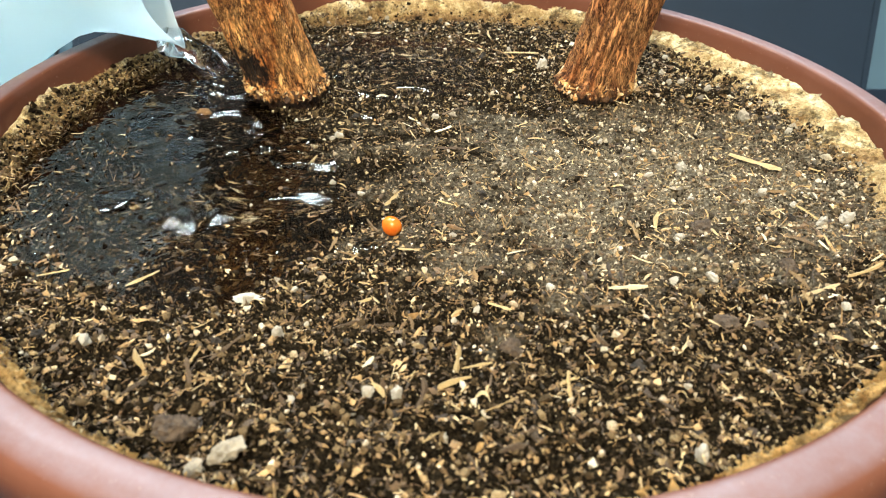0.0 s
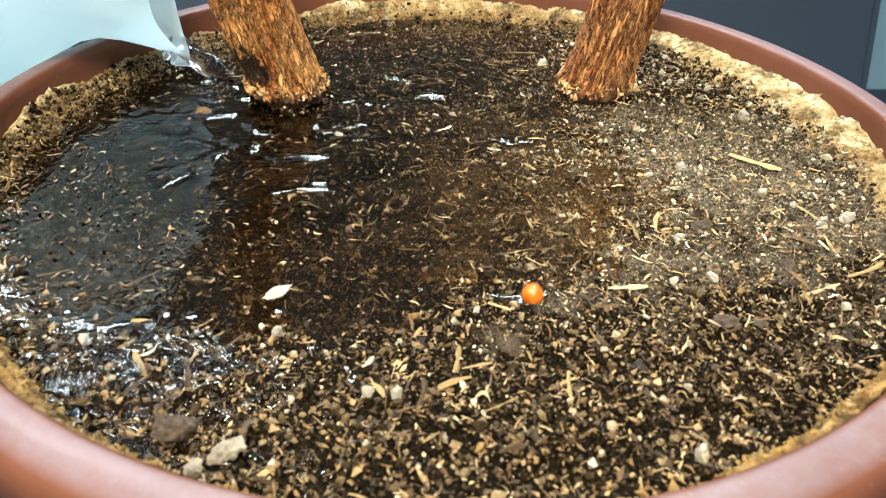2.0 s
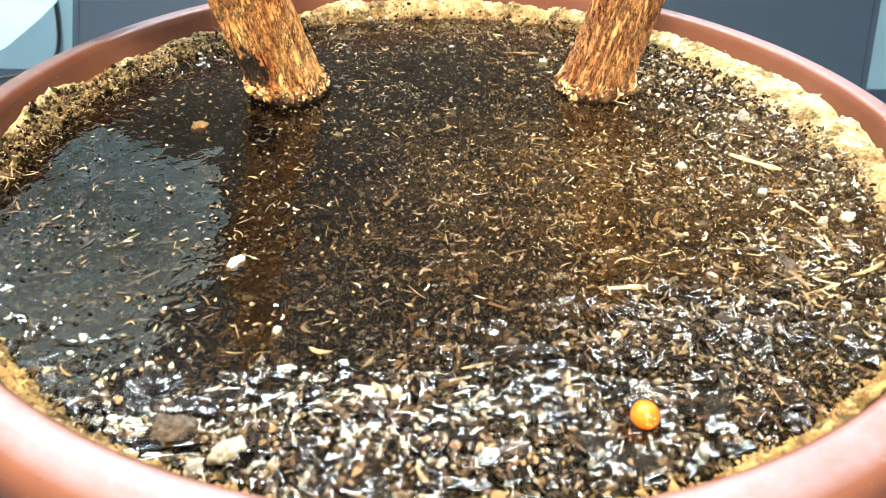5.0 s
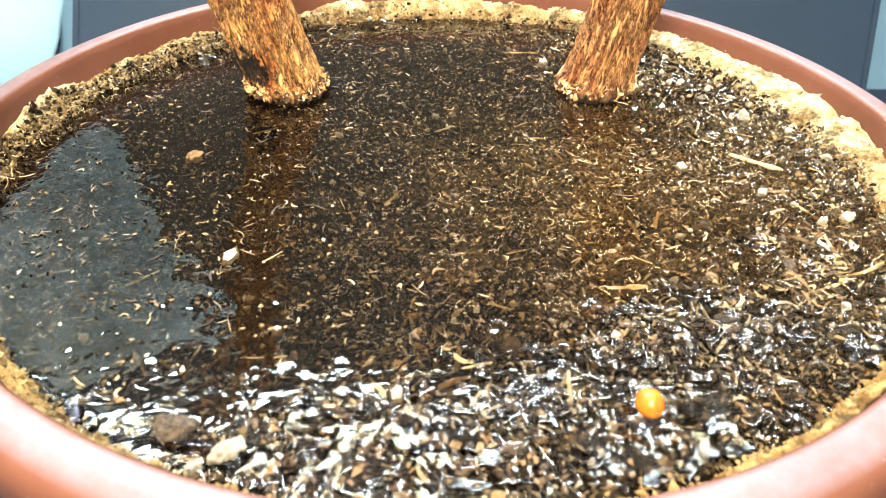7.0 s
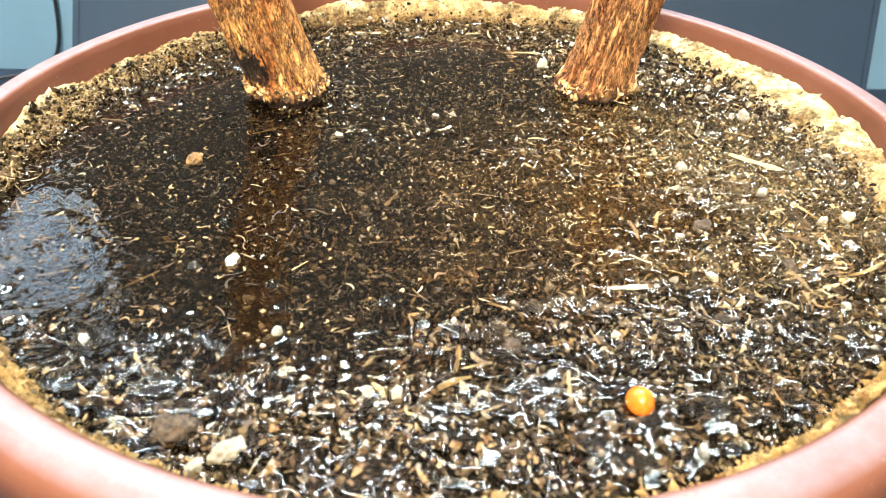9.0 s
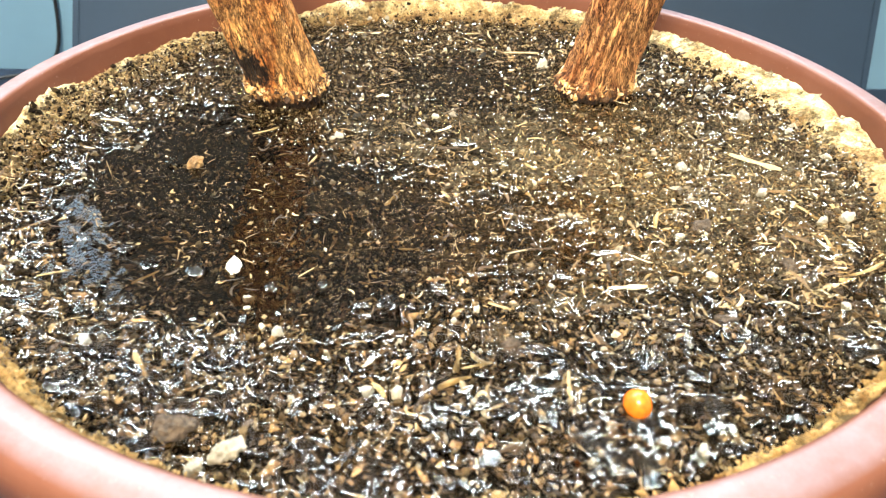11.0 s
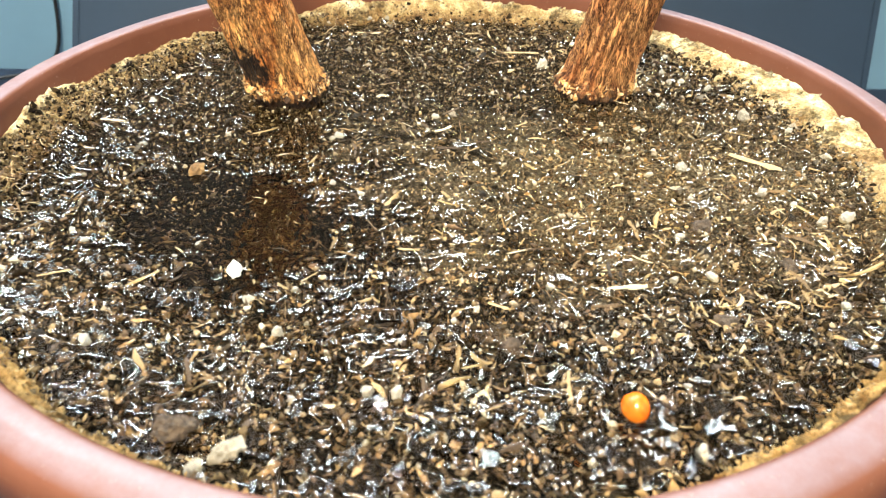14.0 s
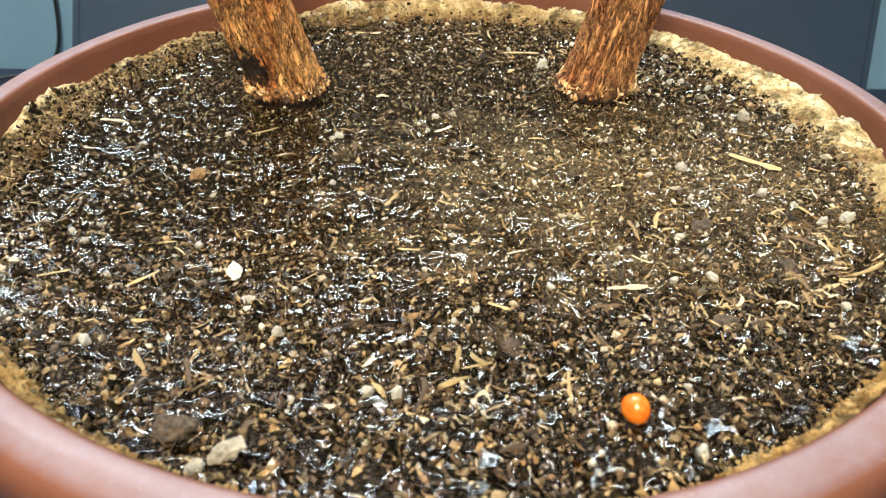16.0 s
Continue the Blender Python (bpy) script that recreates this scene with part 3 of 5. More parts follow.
    part("loose_lime", scatter("loose_lime", shapes, rng.integers(0, 6, m), P[si, ti] + rng.normal(0, 0.0006, (m, 3)), turn(rng, m, 0.8), sz[:, None] * (0.7 + 0.6 * rng.random((m, 3))), M_CRUST), e, "crumbling lumps of cream and ochre lime")
    m = 9000
    ti = (np.round(np.where(rng.random(m) < 0.62, rng.normal(160, 26, m), rng.normal(32, 30, m)) / 360 * n).astype(int)) % n
    si = np.where((ti / n < 0.25) | (ti / n > 0.9), rng.integers(24, k - 1, m), rng.integers(10, k - 1, m))
    sz = np.clip(rng.lognormal(math.log(0.0007), 0.5, m), 0.0003, 0.0022)
    part("soil_crumb", scatter("soil_crumb", shapes, rng.integers(0, 6, m), P[si, ti] + rng.normal(0, 0.0006, (m, 3)), turn(rng, m, 0.8), sz[:, None] * (0.7 + 0.6 * rng.random((m, 3))), M_CRUMB), e, "dark crumbs of soil on the lime crust")
    m = 2800
    az = np.where(rng.random(m) < 0.55, rng.normal(168, 28, m), rng.random(m) * 360)
    si, ti = rng.integers(12, k - 1, m), (np.round(az / 360 * n).astype(int)) % n
    ln, wd = np.clip(rng.lognormal(math.log(0.0012), 0.5, m), 0.0005, 0.0045), np.clip(rng.lognormal(math.log(0.00022), 0.4, m), 0.0001, 0.0005)
    sh = [sliver(rng, b, sd, 0.5) for b, sd in ((0.2, 0.5), (1.0, 2.0), (0.4, -1.6), (0.0, 0.2))]
    part("stuck_fibre", scatter("stuck_fibre", sh, rng.integers(0, 4, m), P[si, ti] + np.array([0, 0, 0.0008]), turn(rng, m, 0.5), np.stack([ln, wd, wd], 1), M_FIBRE), e, "wood fibres stuck to the lime crust")
    tagged(e, "round brown plastic flower pot filled with soil", "flower pot")


# ---- soil and what lies in it ----
def ico(sub, rng, jitter):
    bm = bmesh.new()
    bmesh.ops.create_icosphere(bm, subdivisions=sub, radius=1.0)
    V = np.array([v.co[:] for v in bm.verts])
    F = np.array([[v.index for v in f.verts] for f in bm.faces])
    bm.free()
    V *= (1 + jitter * (rng.random((len(V), 1)) - 0.5)) * np.array([1.0, 0.8, 0.65])
    return V, F


def shard(rng):
    """An angular grain with eight faces."""
    V = np.array([(1, 0, 0), (-1, 0, 0), (0, 1, 0), (0, -1, 0), (0, 0, 1), (0, 0, -1)], float)
    V = V * (0.6 + 0.7 * rng.random((6, 1))) * np.array([1.0, 0.85, 0.7]) + 0.25 * (rng.random((6, 3)) - 0.5)
    return V, np.array([(0, 2, 4), (2, 1, 4), (1, 3, 4), (3, 0, 4), (2, 0, 5), (1, 2, 5), (3, 1, 5), (0, 3, 5)])


def sliver(rng, bend, side, flat):
    """A bent three-sided splinter along x, half-length one, tapered at its ends."""
    u = np.linspace(-1, 1, 6)
    V, F = [], []
    for a in u:
        w = (1 - 0.5 * abs(a) ** 3) * (0.55 + 0.8 * rng.random())
        y, z = side * (a * a - 0.4) + 0.12 * side * a ** 3, bend * (1 - a * a)
        V += [(a, y - w, z - 0.4 * w * flat), (a, y + 0.4 * w * (rng.random() - 0.5), z + 1.1 * w * flat), (a, y + w, z - 0.4 * w * flat)]
    for i in range(5):
        for j in range(3):
            F.append((i * 3 + j, i * 3 + (j + 1) % 3, i * 3 + 3 + (j + 1) % 3, i * 3 + 3 + j))
    return np.array(V), np.array(F)


def spread(rng, n, radius=0.182):
    r, a = radius * np.sqrt(rng.random(n)), rng.random(n) * 2 * math.pi
    return r * np.cos(a), r * np.sin(a)


def turn(rng, n, tilt):
    """n rotation matrices: any heading, tilted a little."""
    a, b, c = rng.random(n) * 2 * math.pi, rng.normal(0, tilt, n), rng.normal(0, tilt, n)
    ca, sa, cb, sb, cc, sc = np.cos(a), np.sin(a), np.cos(b), np.sin(b), np.cos(c), np.sin(c)
    z, o = np.zeros(n), np.ones(n)
    A = np.stack([np.stack([ca, -sa, z], 1), np.stack([sa, ca, z], 1), np.stack([z, z, o], 1)], 1)
    B = np.stack([np.stack([cb, z, sb], 1), np.stack([z, o, z], 1), np.stack([-sb, z, cb], 1)], 1)
    C = np.stack([np.stack([o, z, z], 1), np.stack([z, cc, -sc], 1), np.stack([z, sc, cc], 1)], 1)
    return A @ B @ C


def scatter(name, shapes, pick, pos, rot, size, material):
    """One mesh of many pieces; size: (n, 3)."""
    Vs, Fs, off = [], [], 0
    for k, (V, F) in enumerate(shapes):
        m = pick == k
        if not m.any():
            continue
        W = np.einsum("nij,nkj->nki", rot[m], V[None] * size[m][:, None]) + pos[m][:, None]
        n = len(W)
        Vs.append(W.reshape(-1, 3))
        Fs.append((np.asarray(F)[None] + (off + np.arange(n) * len(V))[:, None, None]).reshape(-1, F.shape[1]))
        off += n * len(V)
    return mesh_object(name, np.concatenate(Vs), [f for F in Fs for f in F.tolist()], material, False)


def soil():
    V, F = disc(0.0010, 0.1865, lambda x, y: Z0 + soil_height(x, y))
    tagged(mesh_object("soil", V, F, M_SOIL), "dark potting soil filling the pot, uneven and crumbly", "soil", kind="structure")
    rng = np.random.default_rng(11)
    # fine angular grit everywhere, then rounder crumbs
    for name, n, mid, top, shapes, label in (("soil_grit", 56000, 0.00036, 0.0011, [shard(rng) for _ in range(9)], "fine dark grit of potting soil"), ("soil_crumbs", 17000, 0.00046, 0.0015, [ico(1, rng, 0.8) for _ in range(7)], "dark brown crumbs of potting soil")):
        x, y = spread(rng, n, 0.184)
        s = np.clip(rng.lognormal(math.log(mid), 0.55, n), 0.0002, top) * (1 + 0.20 * smooth(-y, 0.04, 0.15))
        pos = np.stack([x, y, Z0 + soil_height(x, y) + 0.30 * s], 1)
        tagged(scatter(name, shapes, rng.integers(0, len(shapes), n), pos, turn(rng, n, 0.9), s[:, None] * (0.6 + 0.8 * rng.random((n, 3))), M_CRUMB), label, name.replace("_", " "), kind="stuff")
    # pale mineral grit, most of it on the dry side
    n = 8200
    x, y = spread(rng, n, 0.181)
    m = rng.random(n) < 0.10 + 0.75 * smooth(x + 0.5 * y, -0.02, 0.10) * smooth(vn(x, y, 0.03, 51), 0.25, 0.6) + 0.25 * smooth(y, 0.09, 0.14)
    x, y = x[m], y[m]
    n = len(x)
    s = np.clip(rng.lognormal(math.log(0.00046), 0.62, n), 0.0002, 0.0021)
    tagged(scatter("pale_grit", [shard(rng) for _ in range(6)], rng.integers(0, 6, n), np.stack([x, y, Z0 + soil_height(x, y) + 0.5 * s], 1), turn(rng, n, 0.9), s[:, None] * (0.6 + 0.8 * rng.random((n, 3))), M_GRIT), "small pale mineral grit strewn on the soil", "mineral grit", kind="stuff")
    # fibres lie in drifts, half sunk between the crumbs
    n = 19000
    x, y = spread(rng, n, 0.183)
    bare = np.maximum(0.72 * smooth(-x, -0.02, 0.06) * smooth(y, -0.10, -0.05), 0.84 * smooth(y, 0.01, 0.05) * smooth(0.14 - np.abs(x), 0, 0.04))
    keep = (np.hypot(x, y) > 0.170) | (rng.random(n) < (1 - bare) * (0.20 + 0.35 * smooth(x, 0.0, 0.09) + 0.60 * smooth(vn(x, y, 0.017, 52), 0.3, 0.7)))
    x, y = x[keep], y[keep]
    n = len(x)
    edge = np.hypot(x, y)
    ln = np.clip(rng.lognormal(math.log(0.00105), 0.70, n), 0.0004, 0.0070)
    wd = np.clip(rng.lognormal(math.log(0.00019), 0.50, n), 0.00008, 0.0010)
    lift = 0.010 * smooth(edge, 0.166, 0.183) * (x < -0.05) * (y > -0.06)
    pos = np.stack([x, y, Z0 + soil_height(x, y) + lift - 0.0003 + 0.0011 * rng.random(n)], 1)
    shapes = [sliver(rng, b, sd, 0.5) for b, sd in ((0.1, 0.3), (0.8, 1.2), (0.4, -0.9), (0.0, 0.0), (1.2, -2.2), (0.5, 3.2), (0.3, 0.6), (1.6, 0.4), (0.6, 5.0), (0.2, -4.2))]
    rot, pick, size = turn(rng, n, 0.42), rng.integers(0, len(shapes), n), np.stack([ln, wd, wd], 1)
    front = rng.random(n) < 0.35 + 0.55 * smooth(-y, 0.03, 0.11) * (1 - 0.6 * smooth(x, -0.03, 0.06)) - 0.35 * smooth(x, 0.0, 0.08) * smooth(y, -0.08, -0.02)
    for name, m, stuff, label in (("wood_fibres", ~front, M_FIBRE, "pale and tan wood fibres strewn on the soil"), ("bark_fibres", front, M_BROWN, "brown bark fibres strewn on the soil")):
        tagged(scatter(name, shapes, pick[m], pos[m], rot[m], size[m], stuff), label, name.replace("_", " "), kind="stuff")
    n = 7000
    x, y = spread(rng, n, 0.18)
    m = rng.random(n) < 0.15 + 0.85 * smooth(-y, 0.0, 0.09)
    x, y = x[m], y[m]
    n = len(x)
    ln, wd = np.clip(rng.lognormal(math.log(0.0013), 0.55, n), 0.0005, 0.0045), np.clip(rng.lognormal(math.log(0.00030), 0.45, n), 0.00012, 0.0010)
    tagged(scatter("bark_shreds", shapes, rng.integers(0, 8, n), np.stack([x, y, Z0 + soil_height(x, y) + 0.0001], 1), turn(rng, n, 0.6), np.stack([ln, wd, 0.8 * wd], 1), M_BROWN), "short brown shreds of bark in the soil", "bark shreds", kind="stuff")
    # flat flakes of bark and husk, thick on the near and the dry side
    n = 13000
    x, y = spread(rng, n, 0.182)
    m = rng.random(n) < 0.25 + 0.75 * np.maximum(smooth(-y, 0.0, 0.08), smooth(x, 0.03, 0.10))
    x, y = x[m], y[m]
    n = len(x)
    s = np.clip(rng.lognormal(math.log(0.00062), 0.5, n), 0.0003, 0.0019)
    size = s[:, None] * np.stack([0.8 + 0.8 * rng.random(n), 0.6 + 0.5 * rng.random(n), 0.22 + 0.25 * rng.random(n)], 1)
    flakes = [shard(rng) for _ in range(9)]
    tagged(scatter("bark_flakes", flakes, rng.integers(0, 9, n), np.stack([x, y, Z0 + soil_height(x, y) + 0.0003 + 0.0005 * rng.random(n)], 1), turn(rng, n, 0.55), size, M_BROWN), "thin brown flakes of bark on the soil", "bark flakes", kind="stuff")
    # dark clods, mostly on the near side
    n = 420
    x, y = spread(rng, n, 0.18)
    keep = rng.random(n) < 0.30 + 0.70 * np.maximum(smooth(-y, 0.04, 0.12), smooth(x, 0.08, 0.13))
    x, y = x[keep], y[keep]
    n = len(x)
    s = np.clip(rng.lognormal(math.log(0.0013), 0.45, n), 0.0007, 0.0036)
    lumps = [crumbly(rng) for _ in range(8)]
    tagged(scatter("soil_clods", lumps, rng.integers(0, 8, n), np.stack([x, y, Z0 + soil_height(x, y) - 0.45 * s], 1), turn(rng, n, 0.6), s[:, None] * (0.7 + 0.6 * rng.random((n, 3))), M_CLOD), "dark clods of potting soil", "soil clods", kind="stuff")


def crumbly(rng):
    V, F = ico(3, rng, 0.10)
    off = rng.random() * 9
    d = np.array([0.40 * noise.noise(Vector(v * 1.3 + off)) + 0.35 * noise.noise(Vector(v * 3.3 + off)) + 0.22 * noise.noise(Vector(v * 7.0 + off)) for v in V])
    return V * (1 + d[:, None]), F


def lump(name, rng, size, material, sub=3):
    V, F = ico(sub, rng, 0.10)
    k = rng.random(3) * 0.4 + 0.8
    off = rng.random() * 9
    d = np.array([0.42 * noise.noise(Vector(v * 1.3 + off)) + 0.30 * noise.noise(Vector(v * 3.1 + off)) + 0.16 * noise.noise(Vector(v * 7.0 + off)) for v in V])
    return mesh_object(name, V * (1 + d[:, None]) * size * k, F, material, False)


def perlite():
    rng = np.random.default_rng(21)
    base = [lump("perlite_grain", rng, 1.0, M_PERLITE).data for _ in range(5)]
    for o in [o for o in bpy.data.objects if o.name.startswith("perlite_grain")]:
        bpy.data.objects.remove(o)
    # large grains that stand out, then a strewing of small ones
    big = [(0.143, 0.027, 3.6), (-0.019, -0.143, 2.3), (-0.106, -0.125, 2.8), (-0.049, -0.121, 2.2), (0.055, 0.104, 3.2), (-0.053, 0.175, 3.4), (0.154, -0.055, 3.2), (-0.063, -0.102, 2.6), (0.102, -0.017, 2.2), (-0.011, -0.147, 1.9), (0.066, -0.164, 2.9),
           (0.1023, -0.0162, 3.0), (0.0877, -0.0202, 2.0), (0.1432, -0.0587, 2.2), (0.0877, -0.0664, 1.8), (0.0722, 0.0097, 1.8), (0.1292, -0.0363, 2.6), (0.1598, 0.0141, 2.2), (0.0923, -0.0907, 2.0), (0.0787, -0.0924, 1.6), (-0.0401, 0.1763, 1.8),
           (-0.049, 0.012, 2.2), (0.0373, -0.0939, 2.2), (0.1291, -0.1074, 2.2), (0.1186, 0.0698, 1.8), (0.1379, 0.0637, 2.4), (0.0832, 0.0021, 1.5), (0.0999, -0.0397, 1.6)]
    xs, ys = spread(rng, 62, 0.17)
    all_ = [(x, y, s) for x, y, s in big] + [(x, y, 0.8 + 1.1 * rng.random() ** 2) for x, y in zip(xs, ys)]
    for i, (x, y, s) in enumerate(all_):
        o = new("perlite_grain", base[i % 5])
        s *= 0.001
        o.matrix_world = pose(x, y, Z0 + float(soil_height(x, y)) + 0.45 * s, *(rng.random(3) * 360)) @ Matrix.Diagonal((s, s, s, 1))
        tagged(o, "large white perlite grain lying on the soil" if i < len(big) else "small white perlite grain lying on the soil", "perlite grain", "perlite grains")
    for i, (x, y, s) in enumerate([(-0.066, -0.160, 4.0), (-0.051, -0.166, 3.4), (-0.058, -0.171, 2.4), (0.022, -0.125, 3.2), (0.088, -0.115, 4.0), (0.098, -0.06, 4.2), (0.12, -0.085, 3.8)]):
        o = lump("soil_clod", rng, s * 0.001, M_LUMP if i in (1, 2) else M_STONE, 4)
        o.matrix_world = pose(x, y, Z0 + float(soil_height(x, y)) + 0.2 * s * 0.001, 0, 0, i * 47)
        tagged(o, "pale grey mineral lump lying on the soil" if i in (1, 2) else "dull grey-brown clod lying on the soil", "clod", "clods on the soil")


def sticks():
    """Larger splinters and chips that stay where they lie."""
    rng = np.random.default_rng(31)
    data = []
    for b, sd, fl in ((0.05, 0.1, 0.6), (0.25, 0.5, 0.5), (0.5, -0.8, 0.5), (0.1, 1.2, 0.6), (0.0, 0.0, 0.3)):
        V, F = sliver(rng, b, sd, fl)
        me = bpy.data.meshes.new("splinter")
        me.from_pydata([tuple(v) for v in V.tolist()], [], [tuple(f) for f in F.tolist()])
        me.materials.append(M_CHIP)
        data.append(me)
    named = [(0.045, 0.125, 11, 0.9, -12), (0.135, -0.012, 11, 1.7, -35), (0.003, -0.141, 7, 0.9, 25), (-0.004, -0.145, 5, 0.8, 80), (0.062, -0.098, 7, 1.0, 10), (0.125, -0.098, 8, 0.8, 20), (0.072, -0.062, 6, 0.9, 95), (0.130, -0.07, 6, 0.9, -50), (-0.135, -0.02, 8, 0.8, 60), (0.020, 0.135, 6, 0.6, -70),
             (0.0583, -0.0863, 5, 0.7, -96), (0.053, -0.1073, 4.9, 0.9, 13), (0.1192, -0.0939, 6.6, 0.8, -80), (0.1048, -0.1118, 8, 0.6, 27), (0.0111, -0.1352, 4.8, 0.7, 21), (0.0056, -0.1324, 6, 0.8, 83), (-0.0271, -0.0551, 5, 0.6, -60), (0.0261, -0.0374, 5, 0.6, -81), (0.1146, 0.0297, 7, 0.7, 61),
             (0.1203, 0.0954, 6, 0.6, -41), (-0.0053, -0.088, 5.1, 0.7, -47), (-0.0177, -0.0966, 5, 0.6, -78), (-0.0332, -0.075, 4.9, 0.5, -14), (0.0266, 0.1556, 7, 0.6, -87), (0.1392, 0.0659, 7, 0.8, -91), (0.0356, -0.074, 5.2, 0.6, 6), (0.0357, -0.1437, 5, 0.7, -95), (0.0198, -0.1653, 4.5, 0.8, 14),
             (-0.0004, 0.0197, 4.7, 0.9, 33), (0.0127, 0.0, 5, 0.7, 47), (-0.0189, -0.1133, 5.8, 0.8, 29), (-0.1327, -0.0909, 5.2, 0.6, 34), (-0.0868, -0.1328, 4.9, 0.8, 129), (0.1438, -0.0886, 8, 0.7, 16)]
    xs, ys = spread(rng, 150, 0.168)
    rows = named + [(x, y, 2.6 + 4.2 * rng.random() ** 2, 0.4 + 0.5 * rng.random(), 360 * rng.random()) for x, y in zip(xs, ys)]
    for i, (x, y, ln, wd, a) in enumerate(rows):
        if math.hypot(x + 0.08, y - 0.055) < 0.026 or math.hypot(x - 0.077, y - 0.066) < 0.026:
            continue
        o = new("wood_splinter", data[i % 5])
        o.matrix_world = pose(x, y, Z0 + float(soil_height(x, y)) + 0.0012, rng.normal(0, 10), rng.normal(0, 6), a) @ Matrix.Diagonal((ln * 0.001, wd * 0.001, wd * 0.001, 1))
        tagged(o, "long bent wood splinter lying on the soil" if i < len(named) else "short tan wood splinter lying on the soil", "wood splinter", "wood splinters")


# ---- the trunks ----
def trunk(name, base, lean, r0, r1, flare, material, seed, label):
    """A tapered, furrowed stem with a crusted collar at its foot."""
    e = empty(name, (base[0], base[1], Z0 + base[2]))
    n, k, top = 190, 170, 0.42
    th = np.linspace(0, 2 * math.pi, n, endpoint=False)
    rows = []
    for i in range(k):
        z = -0.012 + (top + 0.012) * (i / (k - 1)) ** 1.6
        r = r1 + (r0 - r1) * math.exp(-max(z, 0) / 0.05) + flare * 0.45 * math.exp(-((z - 0.0045) / 0.005) ** 2) - 0.001 * float(smooth(-z, -0.0035, 0.0))
        a = th + 0.9 * z + 0.25 * math.sin(9 * z)
        fur = 1 - np.abs(2 * vn(np.cos(a) * 0.05 + 0.2, np.sin(a) * 0.05 + z * 0.16, 0.0060, seed) - 1)
        fine = vn(np.cos(a) * 0.05, np.sin(a) * 0.05 + z * 0.5, 0.0026, seed + 1)
        big = vn(np.cos(th) * 0.05 + z * 0.3, np.sin(th) * 0.05 + z, 0.03, seed + 2)
        rr = r * (1 + 0.10 * (big - 0.5)) - 0.0042 * fur ** 5 + 0.0020 * (fine - 0.5)
        rows.append(np.stack([lean[0] * z + rr * np.cos(th), lean[1] * z + rr * np.sin(th), np.full(n, z)], 1))
    part("stem", mesh_object("stem", np.concatenate(rows), grid_faces(n, k, True), material), e)
    # flaky collar: a ring of overlapping crusty scales
    rng = np.random.default_rng(seed)
    shapes = [ico(1, rng, 0.9), ico(1, rng, 0.9), ico(1, rng, 1.1), shard(rng), shard(rng)]
    m = 520
    a = rng.random(m) * 2 * math.pi
    ragged = vn(np.cos(a) * 0.05, np.sin(a) * 0.05, 0.010, seed + 7)
    zz = 0.0030 + 0.0030 * ragged + 0.0052 * rng.random(m)
    rad = r1 + (r0 - r1) * np.exp(-np.maximum(zz, 0) / 0.05) + flare * 0.45 * np.exp(-((zz - 0.0045) / 0.005) ** 2) - 0.0006 + 0.0022 * ragged * rng.random(m)
    pos = np.stack([lean[0] * zz + rad * np.cos(a), lean[1] * zz + rad * np.sin(a), zz - 0.0005], 1)
    size = np.clip(rng.lognormal(math.log(0.00085), 0.45, (m, 1)), 0.0004, 0.0024) * (0.6 + 0.7 * rng.random((m, 3)))
    size[:, 2] *= 0.7
    pick = rng.integers(0, 5, m)
    part("root_collar", scatter("root_collar", shapes, pick, pos, turn(rng, m, 0.9), size, M_COLLAR), e, "flaky ochre crust round the foot of the stem")
    # crumbs of soil heaped round the foot
    m = 900
    a, q = rng.random(m) * 2 * math.pi, rng.random(m) ** 1.4
    rad = r0 - 0.001 + 0.009 * q
    x, y = rad * np.cos(a), rad * np.sin(a)
    s = np.clip(rng.lognormal(math.log(0.00062), 0.45, m), 0.0003, 0.0018)
    z = soil_height(base[0] + x, base[1] + y) - base[2] + 0.0030 * (1 - q) * vn(x, y, 0.009, seed + 9)
    part("heaped_soil", scatter("heaped_soil", [ico(1, rng, 0.8), shard(rng), shard(rng), shard(rng)], rng.integers(0, 4, m), np.stack([x, y, z], 1), turn(rng, m, 0.8), s[:, None] * (0.6 + 0.8 * rng.random((m, 3))), M_CRUMB), e, "dark soil heaped round the foot of the stem")
    tagged(e, label, "tree trunk", "trunks in the pot")


# ---- the berry ----
def berry():
    n, k = 40, 24
    th = np.linspace(0, 2 * math.pi, n, endpoint=False)
    rows = []
    for i in range(k):
        a = math.pi * i / (k - 1)
        r, z = 0.0036 * math.sin(a), 0.0040 * math.cos(a)
        z -= 0.0007 * math.exp(-(a / 0.25) ** 2)
        r *= 1 + 0.02 * math.sin(2 * a)
        rows.append(np.stack([r * np.cos(th) * (1 + 0.03 * np.cos(3 * th)), r * np.sin(th), np.full(n, z)], 1))
    e = empty("berry", (0, 0, 0))
    part("flesh", mesh_object("flesh", np.concatenate(rows), grid_faces(n, k, True), M_BERRY), e)
    rng = np.random.default_rng(5)
    sh = [sliver(rng, 0.4, 0.1, 0.4)]
    m = 6
    a = np.arange(m) * 2 * math.pi / m
    pos = np.stack([0.0007 * np.cos(a), 0.0007 * np.sin(a), np.full(m, -0.0039)], 1)
    rot = np.stack([np.array(Matrix.Rotation(q, 3, "Z")) for q in a])
    part("calyx", scatter("calyx", sh, np.zeros(m, int), pos, rot, np.full((m, 3), (0.0007, 0.00025, 0.00025)), M_CHIP), e, "dry brown calyx")
    return tagged(e, "small glossy orange berry with a dry calyx", "berry")


